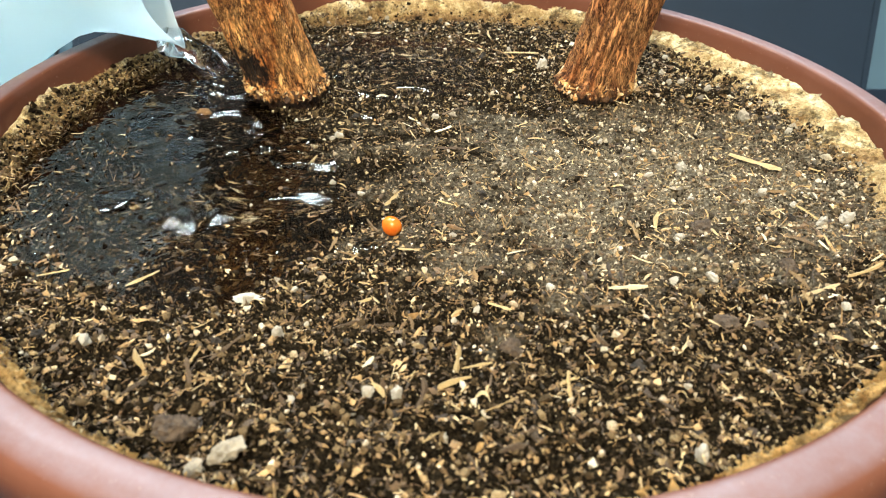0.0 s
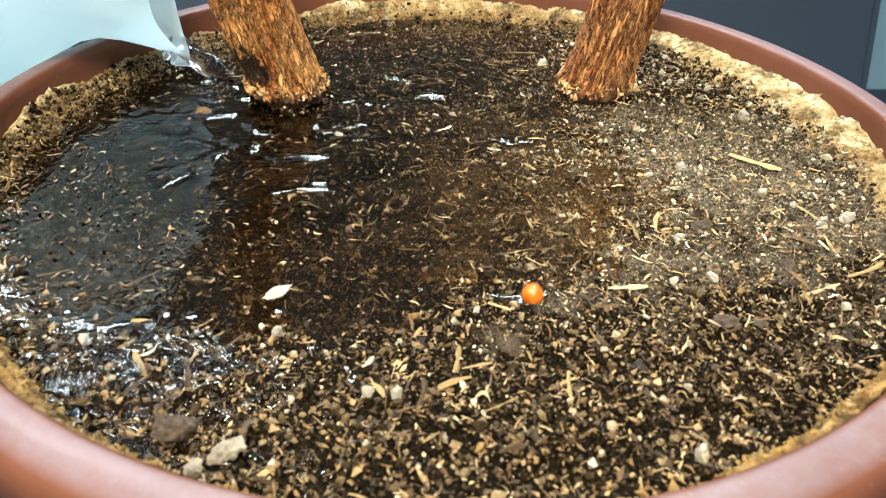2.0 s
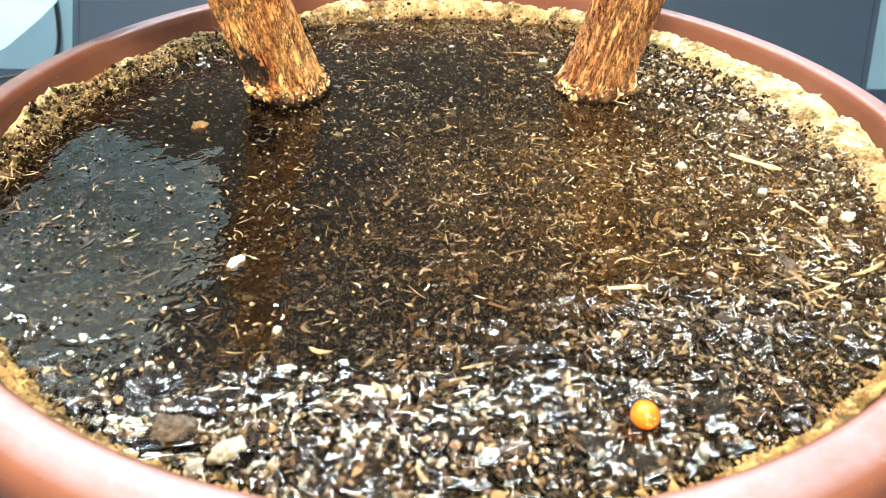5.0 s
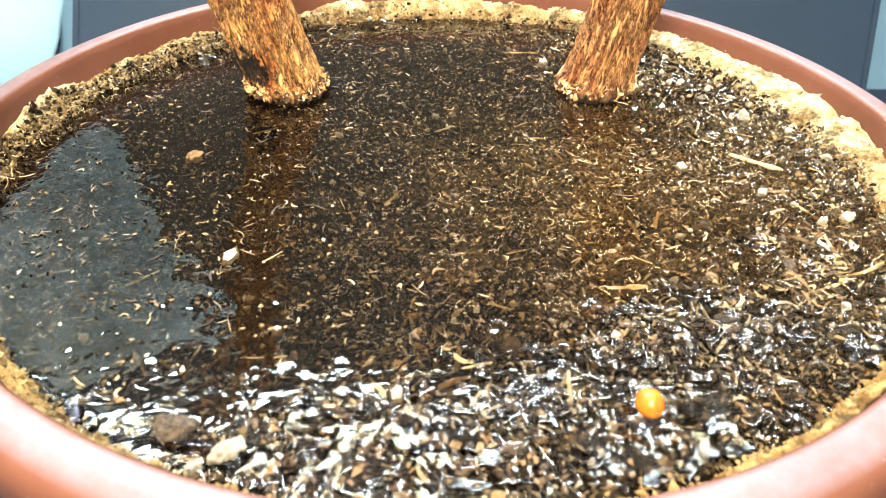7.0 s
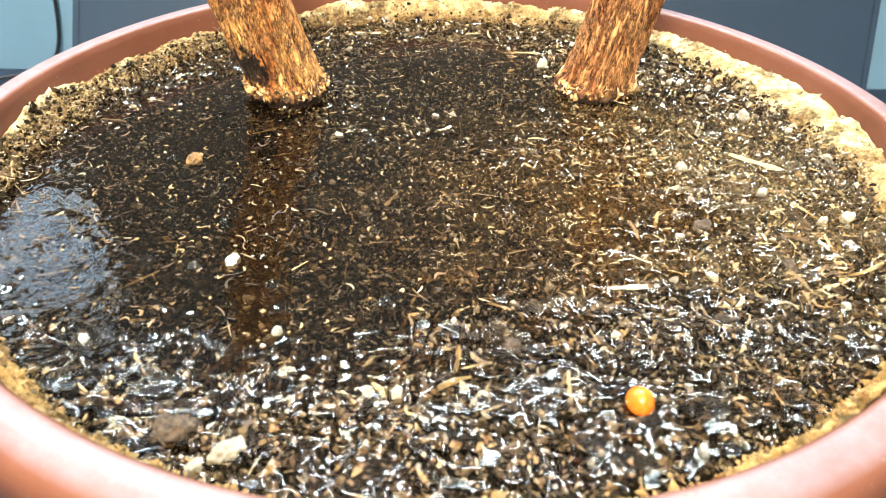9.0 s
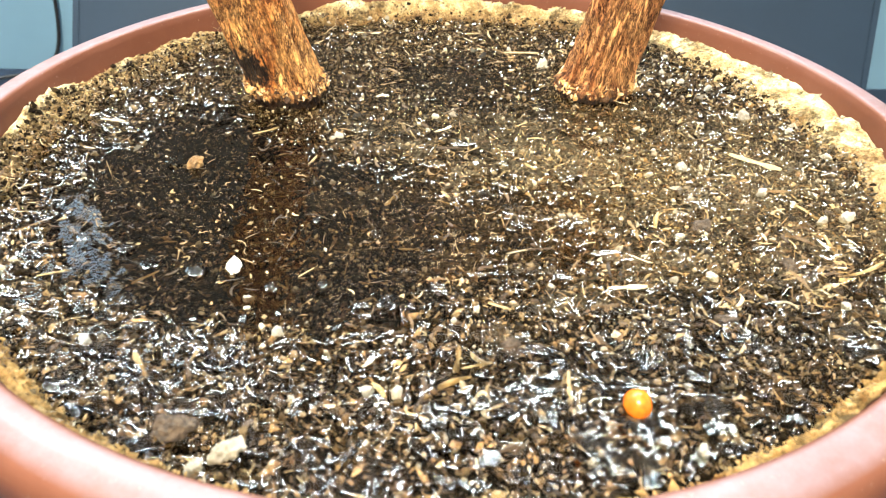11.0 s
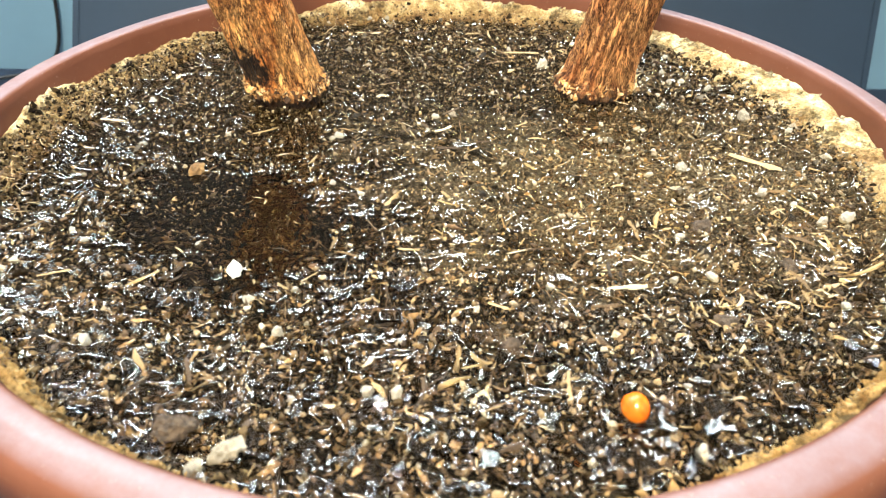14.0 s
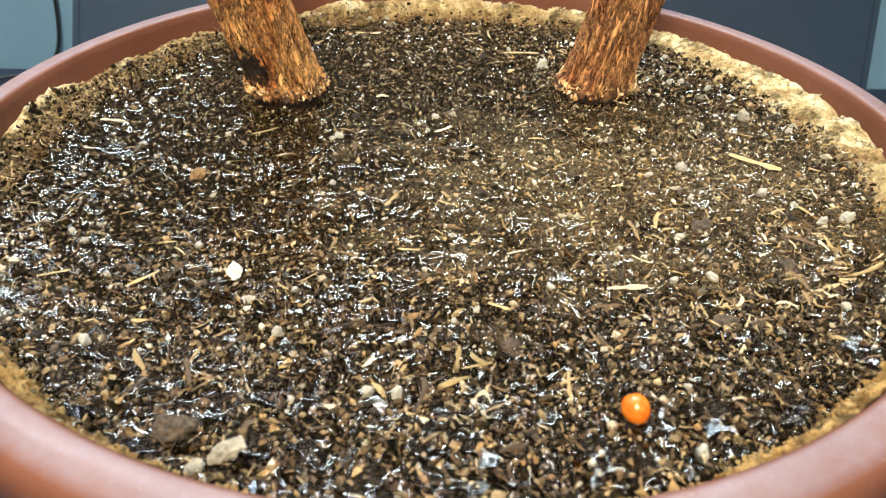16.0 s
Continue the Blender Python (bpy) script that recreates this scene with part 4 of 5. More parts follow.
# ---- the jug, the stream and the water ----
def jug():
    """Milky jug lying along -x from the lip of its spout, which is the origin."""
    e = empty("jug", (0, 0, 0))
    prof = [(0.000, 0.000, 0.070, 0.020), (0.006, 0.0026, 0.078, 0.027), (0.014, 0.0062, 0.088, 0.036), (0.024, 0.0098, 0.100, 0.045), (0.034, 0.0112, 0.110, 0.052), (0.045, 0.0085, 0.120, 0.058), (0.058, 0.001, 0.130, 0.063),
            (0.075, -0.010, 0.140, 0.067), (0.095, -0.021, 0.147, 0.070), (0.125, -0.033, 0.152, 0.073), (0.16, -0.041, 0.155, 0.075), (0.20, -0.044, 0.156, 0.075), (0.215, -0.042, 0.153, 0.073), (0.222, -0.034, 0.143, 0.063)]
    n = 72
    a = np.linspace(0, 2 * math.pi, n, endpoint=False)

    def ring(s, lo, hi, w, spout):
        y, z = np.sin(a), -np.cos(a)
        mid, half = (lo + hi) / 2, (hi - lo) / 2
        pinch = 1 - spout * 0.55 * np.clip(-z, 0, 1) ** 2
        return np.stack([np.full(n, -s) + 0.010 * spout * np.clip(-z, 0, 1) ** 2 - 0.004 * spout, w * y * pinch, mid + half * z], 1)

    outer = [ring(s, lo, hi, w, math.exp(-s / 0.02)) for s, lo, hi, w in prof]
    inner = [ring(s, lo + 0.0013, hi - 0.0013, w - 0.0013, math.exp(-s / 0.02)) for s, lo, hi, w in prof[:-1]]
    rows = inner[::-1] + outer
    ob = mesh_object("body", np.concatenate(rows), grid_faces(n, len(rows), True), M_JUG)
    base = mesh_object("base", np.concatenate([outer[-1], outer[-1].mean(0)[None] + [[-0.002, 0, 0]]]), [(i, (i + 1) % n, n) for i in range(n)], M_JUG)
    part("body", ob, e)
    part("base", base, e)
    # handle on the top side
    u = np.linspace(0, math.pi, 22)
    c = 10
    V = []
    for q in u:
        m = np.array([-0.12 - 0.055 * math.cos(q), 0.0, 0.150 + 0.04 * math.sin(q)])
        d = np.array([-math.cos(q), 0, math.sin(q)])
        for b in np.linspace(0, 2 * math.pi, c, endpoint=False):
            V.append(m + 0.006 * math.cos(b) * d + np.array([0, 0.009 * math.sin(b), 0]))
    part("handle", mesh_object("handle", np.array(V), grid_faces(c, len(u), True), M_JUG), e)
    return tagged(e, "milky pale blue plastic jug pouring water", "jug")


def stream():
    """Twisted rope of water that falls from the spout, whose lip is the origin, to the soil."""
    n, k = 28, 40
    th = np.linspace(0, 2 * math.pi, n, endpoint=False)
    rows = []
    for i in range(k):
        s = i / (k - 1)
        x, z = -0.004 + 0.034 * s, 0.004 - 0.003 * s - 0.021 * s * s
        w = 0.0115 * (1 - 0.5 * smooth(s, 0, 0.6)) * (1 + 0.14 * math.sin(13 * s))
        h = 0.0045 * (1 - 0.25 * s) * (1 + 0.18 * math.cos(17 * s))
        tw = 1.6 * s
        y0, z0 = w * np.cos(th) * (1 + 0.12 * np.cos(3 * th + 6 * s)), h * np.sin(th) * (1 + 0.12 * np.sin(2 * th + 9 * s))
        slope = math.atan2(0.003 + 0.042 * s, 0.034)
        yy, zz = y0 * math.cos(tw) - z0 * math.sin(tw), y0 * math.sin(tw) + z0 * math.cos(tw)
        rows.append(np.stack([x + zz * math.sin(slope), yy, z + zz * math.cos(slope)], 1))
    V = np.concatenate(rows + [rows[0].mean(0)[None], rows[-1].mean(0)[None]])
    F = grid_faces(n, k, True).tolist()
    F += [((i + 1) % n, i, n * k) for i in range(n)] + [((k - 1) * n + i, (k - 1) * n + (i + 1) % n, n * k + 1) for i in range(n)]
    return tagged(mesh_object("water_stream", V, F, M_STREAM), "clear twisted stream of water falling from the jug", "water stream")


def drawn_up(rng, x, y, count, reach, tall, wide, core):
    """Water drawn up round the grains that stand in it: a low dome with a hollow skirt."""
    n = int(round(math.sqrt(len(x))))
    X, Y = x.reshape(n, n), y.reshape(n, n)
    step, lo = X[0, 1] - X[0, 0], X[0, 0]
    px, py = spread(rng, count, reach)
    up, k = np.zeros((n, n)), int((4 * wide[1] + core[1]) / step)
    q = rng.random((5, count))
    H, L, R = tall[0] + (tall[1] - tall[0]) * q[0] ** 1.5, wide[0] + (wide[1] - wide[0]) * q[1], core[0] + (core[1] - core[0]) * q[2] ** 2
    for x1, y1, h, l, r, el, an in zip(px, py, H, L, R, 0.45 + 0.55 * q[3], math.pi * q[4]):
        ci, cj = int((x1 - lo) / step), int((y1 - lo) / step)
        s = (slice(max(0, cj - k), cj + k + 1), slice(max(0, ci - k), ci + k + 1))
        dx, dy = X[s] - x1, Y[s] - y1
        u, v = dx * math.cos(an) + dy * math.sin(an), (dy * math.cos(an) - dx * math.sin(an)) / el
        d = np.maximum(0.0, np.sqrt(u * u + v * v) - r)
        up[s] = np.maximum(up[s], h * np.exp(-d / l))
    return up.ravel()


def water():
    rng = np.random.default_rng(15)

    def sheet_height(x, y):
        return 0.00035 * (vn(x, y, 0.018, 12) - 0.5) + 0.00015 * (vn(x, y, 0.007, 13) - 0.5) + drawn_up(rng, x, y, 520, 0.182, (0.0001, 0.0005), (0.0006, 0.0014), (0.0001, 0.0006))

    V, F = disc(0.00098, 0.1835, sheet_height)
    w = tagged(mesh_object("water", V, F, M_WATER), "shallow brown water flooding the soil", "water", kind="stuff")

    def film_height(x, y):
        """The soil's swells, with water clinging to its grains."""
        near = smooth(-y, 0.06, 0.15)
        base = lie(x, y) - SOIL + 0.8 * clods(x, y) + 0.0011 * (vn(x, y, 0.011, 1) - 0.5) + 0.0011 * (vn(x, y, 0.0042, 2) - 0.5) * (0.7 + 0.6 * near)
        return base + np.maximum(drawn_up(rng, x, y, 3000, 0.183, (0.0003, 0.0011), (0.0005, 0.0011), (0.0003, 0.0013)), drawn_up(rng, x, y, 6000, 0.183, (0.0003, 0.0009), (0.0003, 0.0007), (0.0001, 0.0006)))

    V, F = disc(0.00072, 0.1832, film_height)
    # beads of water that cling to single grains
    bead, n = shard(rng), 26000
    x, y = spread(rng, n, 0.181)
    r = np.clip(rng.lognormal(math.log(0.00036), 0.4, n), 0.00018, 0.0010) * (1 + 0.3 * smooth(-y, 0.04, 0.15))
    W = (bead[0][None] * r[:, None, None] + np.stack([x, y, soil_height(x, y) - SOIL - 0.0009 + 0.0007 * rng.random(n)], 1)[:, None]).reshape(-1, 3)
    G = (bead[1][None] + len(V) + (np.arange(n) * len(bead[0]))[:, None, None]).reshape(-1, 3)
    V, F = np.concatenate([V, W]), F.tolist() + G.tolist()
    f = tagged(mesh_object("wet_film", V, F, M_FILM), "thin glistening film of water clinging to the soil", "water", kind="stuff")
    return w, f


DEBRIS = []


def floating_debris():
    """Crumbs and shreds that ride on the water: a broad scum in slow turns, and two quick eddies."""
    rng = np.random.default_rng(83)
    bits = [sliver(rng, b, sd, 0.4) for b, sd in ((0.0, 0.3), (0.3, 1.6), (0.1, -2.6), (0.0, 0.0), (0.2, 4.0))]
    grains = [shard(rng) for _ in range(5)]
    for radius, n, kind_ in ((0.178, 1300, "scum"), (0.178, 1500, "scum"), (0.178, 1300, "scum"), (0.052, 420, "eddy"), (0.040, 300, "eddy")):
        x, y = spread(rng, n, radius)
        drift = rng.random(n) < 0.15 + 0.85 * smooth(vn(x, y, 0.035, 91 + len(DEBRIS)), 0.35, 0.65)
        x, y = x[drift], y[drift]
        n = len(x)
        ln = np.clip(rng.lognormal(math.log(0.00085), 0.6, n), 0.0003, 0.0042)
        wd = np.clip(rng.lognormal(math.log(0.00022), 0.5, n), 0.00008, 0.0007)
        z = 0.0001 + 0.0003 * rng.random(n)
        o = scatter("floating_shreds", bits, rng.integers(0, 5, n), np.stack([x, y, z], 1), turn(rng, n, 0.10), np.stack([ln, wd, 0.7 * wd], 1), M_FIBRE if kind_ == "eddy" else M_BROWN)
        DEBRIS.append(tagged(o, "tan wood shreds whirling in an eddy" if kind_ == "eddy" else "thin scum of wood shreds on the water", "floating shreds", kind="stuff"))
    n = 4200
    x, y = spread(rng, n, 0.178)
    s = np.clip(rng.lognormal(math.log(0.00055), 0.5, n), 0.0003, 0.0016)
    o = scatter("floating_crumbs", grains, rng.integers(0, 5, n), np.stack([x, y, np.full(n, 0.0001)], 1), turn(rng, n, 0.4), s[:, None] * np.array([[1.0, 0.8, 0.45]]), M_CRUMB)
    DEBRIS.append(tagged(o, "dark soil crumbs afloat on the water", "floating crumbs", kind="stuff"))


def ripple_mesh(rng, ln, wd, hi, bend):
    """A low rounded crest, bowed along its length."""
    nu, nv = 26, 11
    V = []
    for j in range(nv):
        b = -1 + 2 * j / (nv - 1)
        for i in range(nu):
            a = -1 + 2 * i / (nu - 1)
            w = wd * math.sqrt(max(0.0, 1 - a * a)) * (0.35 + 1.1 * float(vn(a * 0.01 + 0.02 * (b > 0), ln, 0.0042, int(ln * 9000) % 40)))
            mid = wd * 1.3 * (float(vn(a * 0.01, ln + 0.05, 0.006, int(ln * 9000) % 40)) - 0.5)
            V.append((a * ln, mid + b * w + bend * ln * a * a, hi * (1 - abs(b) ** 1.2) * math.sqrt(max(0.0, 1 - a * a)) - 0.0001))
    return mesh_object("ripple", np.array(V), grid_faces(nu, nv), M_RIPPLE)


def choppy(cx, cy, rx, ry, seed):
    """Water thrown into short waves by the stream, calm towards its edge."""
    n = 170
    g = np.linspace(-1, 1, n)
    X, Y = (q.ravel() for q in np.meshgrid(g, g))
    x, y = X * rx, Y * ry
    r = np.hypot(X, Y)
    calm = 1 - smooth(r, 0.25, 0.98)
    u, v = x + 0.006 * vn(x, y, 0.02, seed), y + 0.006 * vn(x, y, 0.02, seed + 1)
    z = calm * (0.0038 * (vn(u, v * 1.5, 0.017, seed + 2) - 0.5) + 0.0014 * (vn(u, v * 1.6, 0.0075, seed + 3) - 0.5)) + 0.0003 * calm - 0.0002
    F = grid_faces(n, n)
    F = F[(r < 1.0)[F].all(1)]
    used = np.unique(F)
    at = np.full(n * n, -1)
    at[used] = np.arange(len(used))
    o = mesh_object("choppy_water", np.stack([x, y, z], 1)[used], at[F], M_CHOP)
    return tagged(o, "choppy water where the stream strikes", "water", kind="stuff"), (cx, cy)


CHIPS = []


def floating_chips():
    rng = np.random.default_rng(77)
    data = []
    for b, sd, fl in ((0.0, 0.4, 0.4), (0.5, 2.0, 0.4), (0.3, -1.4, 0.4), (0.0, 0.0, 0.3), (0.8, -3.0, 0.5), (0.2, 3.6, 0.5)):
        V, F = sliver(rng, b, sd, fl)
        me = bpy.data.meshes.new("chip")
        me.from_pydata([tuple(v) for v in V.tolist()], [], [tuple(f) for f in F.tolist()])
        me.materials.append(M_CHIP)
        data.append(me)
    xs, ys = spread(rng, 330, 0.162)
    for i, (x, y) in enumerate(zip(xs, ys)):
        if x > 0.09 and y > -0.02:
            continue
        o = new("floating_chip", data[i % 6])
        ln, wd = 0.001 * (1.2 + 2.8 * rng.random() ** 2.2), 0.001 * (0.28 + 0.5 * rng.random() ** 2)
        o.scale = (ln, wd, wd)
        tagged(o, "small tan wood chip adrift on the water", "wood chip", "chips adrift on the water")
        CHIPS.append((o, x, y, 360 * rng.random(), rng.random(), 1.0 + 4.2 * rng.random() if i >= 190 else 0.0))


room()
board()
cable()
key_light_stand()
pot()
soil()
trunk("tree_trunk", (-0.0800, 0.057, SOIL), (-0.31, 0.02), 0.0195, 0.0180, 0.0035, M_BARK_L, 41, "leaning orange-brown trunk with furrowed bark")
trunk("tree_trunk", (0.0770, 0.066, SOIL), (0.24, 0.04), 0.0185, 0.0152, 0.0045, M_BARK_R, 53, "upright reddish-brown trunk with a crusted foot")
perlite()
sticks()
BERRY, JUG, STREAM = berry(), jug(), stream()
SHEET, FILM_SHEET = water()
floating_chips()
floating_debris()
RIPPLES = []
rr = np.random.default_rng(9)
CHOPS = [choppy(-0.105, 0.035, 0.062, 0.066, 61), choppy(-0.075, -0.010, 0.060, 0.062, 71), choppy(-0.015, 0.085, 0.045, 0.040, 81)]
for i in range(12):
    RIPPLES.append((tagged(ripple_mesh(rr, 0.004 + 0.009 * rr.random(), *(lambda w: (w, w * (0.22 + 0.10 * rr.random())))(0.0030 + 0.0042 * rr.random()), 0.5 * (rr.random() - 0.4)), "smooth bright ripple on the moving water", "ripple", "ripples on the water"), rr.random(3)))

def crest(ln, wd, hi, bend, label):
    o = ripple_mesh(rr, ln, wd, hi, bend)
    o.name = "wave_crest"
    return tagged(o, label, "wave crest", "crests of the flood")


CRESTS = [(crest(0.014, 0.0060, 0.0010, 0.15, "rounded glassy front of the spreading water"), [(0.0, -0.0291, -0.0697, 40), (0.5, 0.0008, -0.0684, 40), (1.0, 0.0142, -0.0714, 40), (1.6, 0.0361, -0.0688, 50), (1.8, 0.036, -0.0885, 25), (2.0, 0.0279, -0.1034, 8), (2.2, 0.0282, -0.1104, 10), (2.6, 0.0242, -0.1162, 6), (3.0, 0.0326, -0.1189, 0), (3.5, 0.0381, -0.1235, 0)]),
          (crest(0.014, 0.0055, 0.0014, -0.12, "rounded glassy front of the spreading water"), [(0.0, -0.0381, 0.0621, 0), (0.5, -0.0048, 0.0365, 0), (1.0, 0.0118, 0.0249, 0), (1.5, 0.0224, 0.0195, 0), (2.0, 0.0297, 0.0084, -10), (2.5, 0.0424, -0.0193, -30), (3.0, 0.0627, -0.0407, -20), (3.5, 0.0846, -0.0614, -10), (4.0, 0.1041, -0.073, -10), (4.6, 0.1188, -0.0823, 0)]),
          (crest(0.012, 0.0080, 0.0018, 0.2, "broad glassy swell on the moving water"), [(0.0, -0.1295, -0.0471, 0), (0.5, -0.1125, -0.0321, 0), (1.0, -0.1128, -0.0312, 5), (1.5, -0.1112, -0.0356, 10), (2.2, -0.1135, -0.0289, 0)]),
          (crest(0.018, 0.0080, 0.0013, -0.1, "broad glassy swell on the moving water"), [(0.0, -0.0984, -0.0539, 0), (0.5, -0.1065, -0.1109, -10), (1.0, -0.1026, -0.116, -8), (1.5, -0.1043, -0.116, -5), (2.5, -0.106, -0.1161, -5), (3.5, -0.1033, -0.1185, 0), (4.2, -0.1015, -0.1185, 0)])]


def bubble(r):
    """A thin dome of water with a rim drawn up round it."""
    n, k = 24, 9
    th = np.linspace(0, 2 * math.pi, n, endpoint=False)
    rows = [np.stack([q * r * np.cos(th), q * r * np.sin(th), np.full(n, z * r)], 1) for q, z in ((1.9, -0.05), (1.5, 0.02), (1.2, 0.12), (1.02, 0.30), (0.9, 0.46), (0.72, 0.62), (0.5, 0.75), (0.25, 0.83), (0.02, 0.85))]
    return tagged(mesh_object("water_bubble", np.concatenate(rows), grid_faces(n, k, True), M_RIPPLE), "clear bubble standing on the wet soil", "bubble", "bubbles on the water")


PEBBLE = tagged(lump("pebble", rr, 0.0034, M_TAN), "round tan pebble washed across the soil", "pebble")
PALE_CHIP = tagged(lump("pale_flake", rr, 0.0034, M_PERLITE), "pale flat flake carried by the water", "flake")
PALE_CHIP.data.transform(Matrix.Diagonal((1.3, 0.8, 0.4, 1)))


def puddle(cx, cy, rx, ry):
    """Water standing in the hollows of the near soil, with a ragged edge."""
    n = 150
    g = np.linspace(-1, 1, n)
    X, Y = np.meshgrid(g, g)
    x, y = cx + rx * X.ravel(), cy + ry * Y.ravel()
    inside = np.hypot(X.ravel(), Y.ravel()) + 0.7 * (vn(x, y, 0.012, 33) - 0.5) + 0.3 * (vn(x, y, 0.004, 34) - 0.5) < 0.85
    inside &= np.hypot(x, y) < 0.181
    z = 0.55 * (lie(x, y) - float(lie(cx, cy))) + 0.0010 * (vn(x, y, 0.0046, 35) - 0.5) + 0.0009 * (vn(x, y, 0.0020, 36) - 0.5) + 0.6 * clods(x, y)
    F = grid_faces(n, n)
    F = F[inside[F].all(1)]
    used = np.unique(F)
    at = np.full(n * n, -1)
    at[used] = np.arange(len(used))
    V = np.stack([x - cx, y - cy, z], 1)[used]
    return tagged(mesh_object("puddle", V, at[F], M_RIPPLE), "shallow glistening puddle between the soil crumbs", "puddle", kind="stuff"), (cx, cy)


PUDDLES = [puddle(0.045, -0.150, 0.060, 0.026), puddle(0.088, -0.118, 0.042, 0.020), puddle(-0.085, -0.135, 0.040, 0.018)]
BUBBLES = []
for i in range(30):
    q = rr.random(4)
    ang = math.radians(140 + 125 * q[0])
    d = 0.10 + 0.06 * q[1]
    at = (d * math.cos(ang), d * math.sin(ang)) if i < 22 else (-0.06 + 0.14 * q[0], -0.10 + 0.13 * q[1])
    BUBBLES.append((bubble(0.0011 + 0.0014 * q[2] ** 2), at, q[3]))


# ---- what moves ----
def motions():
    walk(SHEET, sheet_rows(WATER, SOIL))
    walk(FILM_SHEET, sheet_rows(FILM, SOIL))
    # what floats turns with the flood, slower and slower, and comes to rest as it drains
    turns = ((0.0, 0), (0.6, 5), (1.2, 12), (1.8, 19), (2.4, 26), (3.0, 32), (3.6, 37), (4.2, 41), (5.0, 44), (6.3, 46), (8.0, 47), (16.0, 47))
    for o, k, dx in zip((*DEBRIS[:3], DEBRIS[5]), (1.0, -0.55, 0.3, 0.6), (0.0, 0.0015, -0.001, 0.001)):
        walk(o, [(t, pose(dx * a / 10, 0, 0) @ sheet_pose(WATER, SOIL + 0.0002, t) @ pose(0, 0, 0, 0, 0, k * a)) for t, a in turns])
    for o, way, path in ((DEBRIS[3], 1, [(0.0, -0.08, -0.02), (0.8, -0.06, -0.045), (1.4, -0.02, -0.055), (2.0, 0.012, -0.058), (2.8, 0.012, -0.045), (3.6, 0.03, -0.03), (4.4, 0.045, -0.03), (16.0, 0.045, -0.03)]), (DEBRIS[4], -1, [(0.0, -0.02, 0.09), (1.0, 0.005, 0.085), (2.0, 0.02, 0.07), (3.0, 0.055, 0.02), (4.0, 0.085, -0.005), (5.0, 0.09, -0.01), (16.0, 0.09, -0.01)])):
        k, rows, ang = np.array(path), [], 0.0
        for t in (*np.arange(0, 5.01, 0.2), 5.5, 6.3, 7.5, 16.0):
            x, y = float(np.interp(t, k[:, 0], k[:, 1])), float(np.interp(t, k[:, 0], k[:, 2]))
            m = sheet_pose(WATER, SOIL + 0.0003, t)
            rows.append((float(t), m @ pose(x, y, 0, 0, 0, way * ang)))
            ang += 46 * math.exp(-max(0.0, t - 2.8) / 0.9) if t < 5 else 4
        walk(o, rows)
    # the jug tips further while it pours, then is lifted away
    j = lambda x, y, z, ry, rx=0: pose(x, y, Z0 + z, rx, ry, 4)
    jug_rows = [(0.0, j(-0.146, 0.080, -0.0065, 0)), (0.5, j(-0.146, 0.080, -0.0075, 1)), (1.0, j(-0.145, 0.079, -0.009, 2)), (1.5, j(-0.143, 0.078, -0.0105, 3)), (2.5, j(-0.145, 0.077, -0.011, 5)), (3.5, j(-0.147, 0.076, -0.0125, 7)), (4.2, j(-0.146, 0.075, -0.0135, 9)),
                (4.8, j(-0.140, 0.076, 0.010, 0)), (5.5, j(-0.122, 0.075, 0.075, -18)), (6.3, j(-0.108, 0.075, 0.142, -35)), (6.6, j(-0.132, 0.075, 0.150, -45)), (7.0, j(-0.150, 0.075, 0.148, -55)), (7.3, j(-0.245, 0.075, 0.17, -60)), (8.0, j(-0.45, 0.08, 0.24, -75)), (16.0, j(-0.45, 0.08, 0.24, -75))]
    walk(JUG, jug_rows)
    s = lambda x, y, z, rz=0: pose(x, y, Z0 + z, 0, 0, rz)
    walk(STREAM, [(0.0, s(-0.146, 0.079, -0.0055)), (0.4, s(-0.146, 0.080, -0.0060, 4)), (0.8, s(-0.1455, 0.079, -0.0075, -3)), (1.2, s(-0.144, 0.078, -0.009, 3)), (1.6, s(-0.143, 0.078, -0.0095, -4)), (2.1, s(-0.144, 0.077, -0.0095, 2)), (2.6, s(-0.145, 0.077, -0.010, -3)),
                  (3.1, s(-0.146, 0.076, -0.011, 3)), (3.6, s(-0.147, 0.076, -0.0115, -2)), (4.2, s(-0.146, 0.075, -0.012, 0)), (4.7, s(-0.146, 0.075, -0.014, 0)), (5.0, s(-0.142, 0.075, -0.030, 0)), (5.3, s(-0.138, 0.075, -0.060, 0)), (16.0, s(-0.138, 0.075, -0.060, 0))])
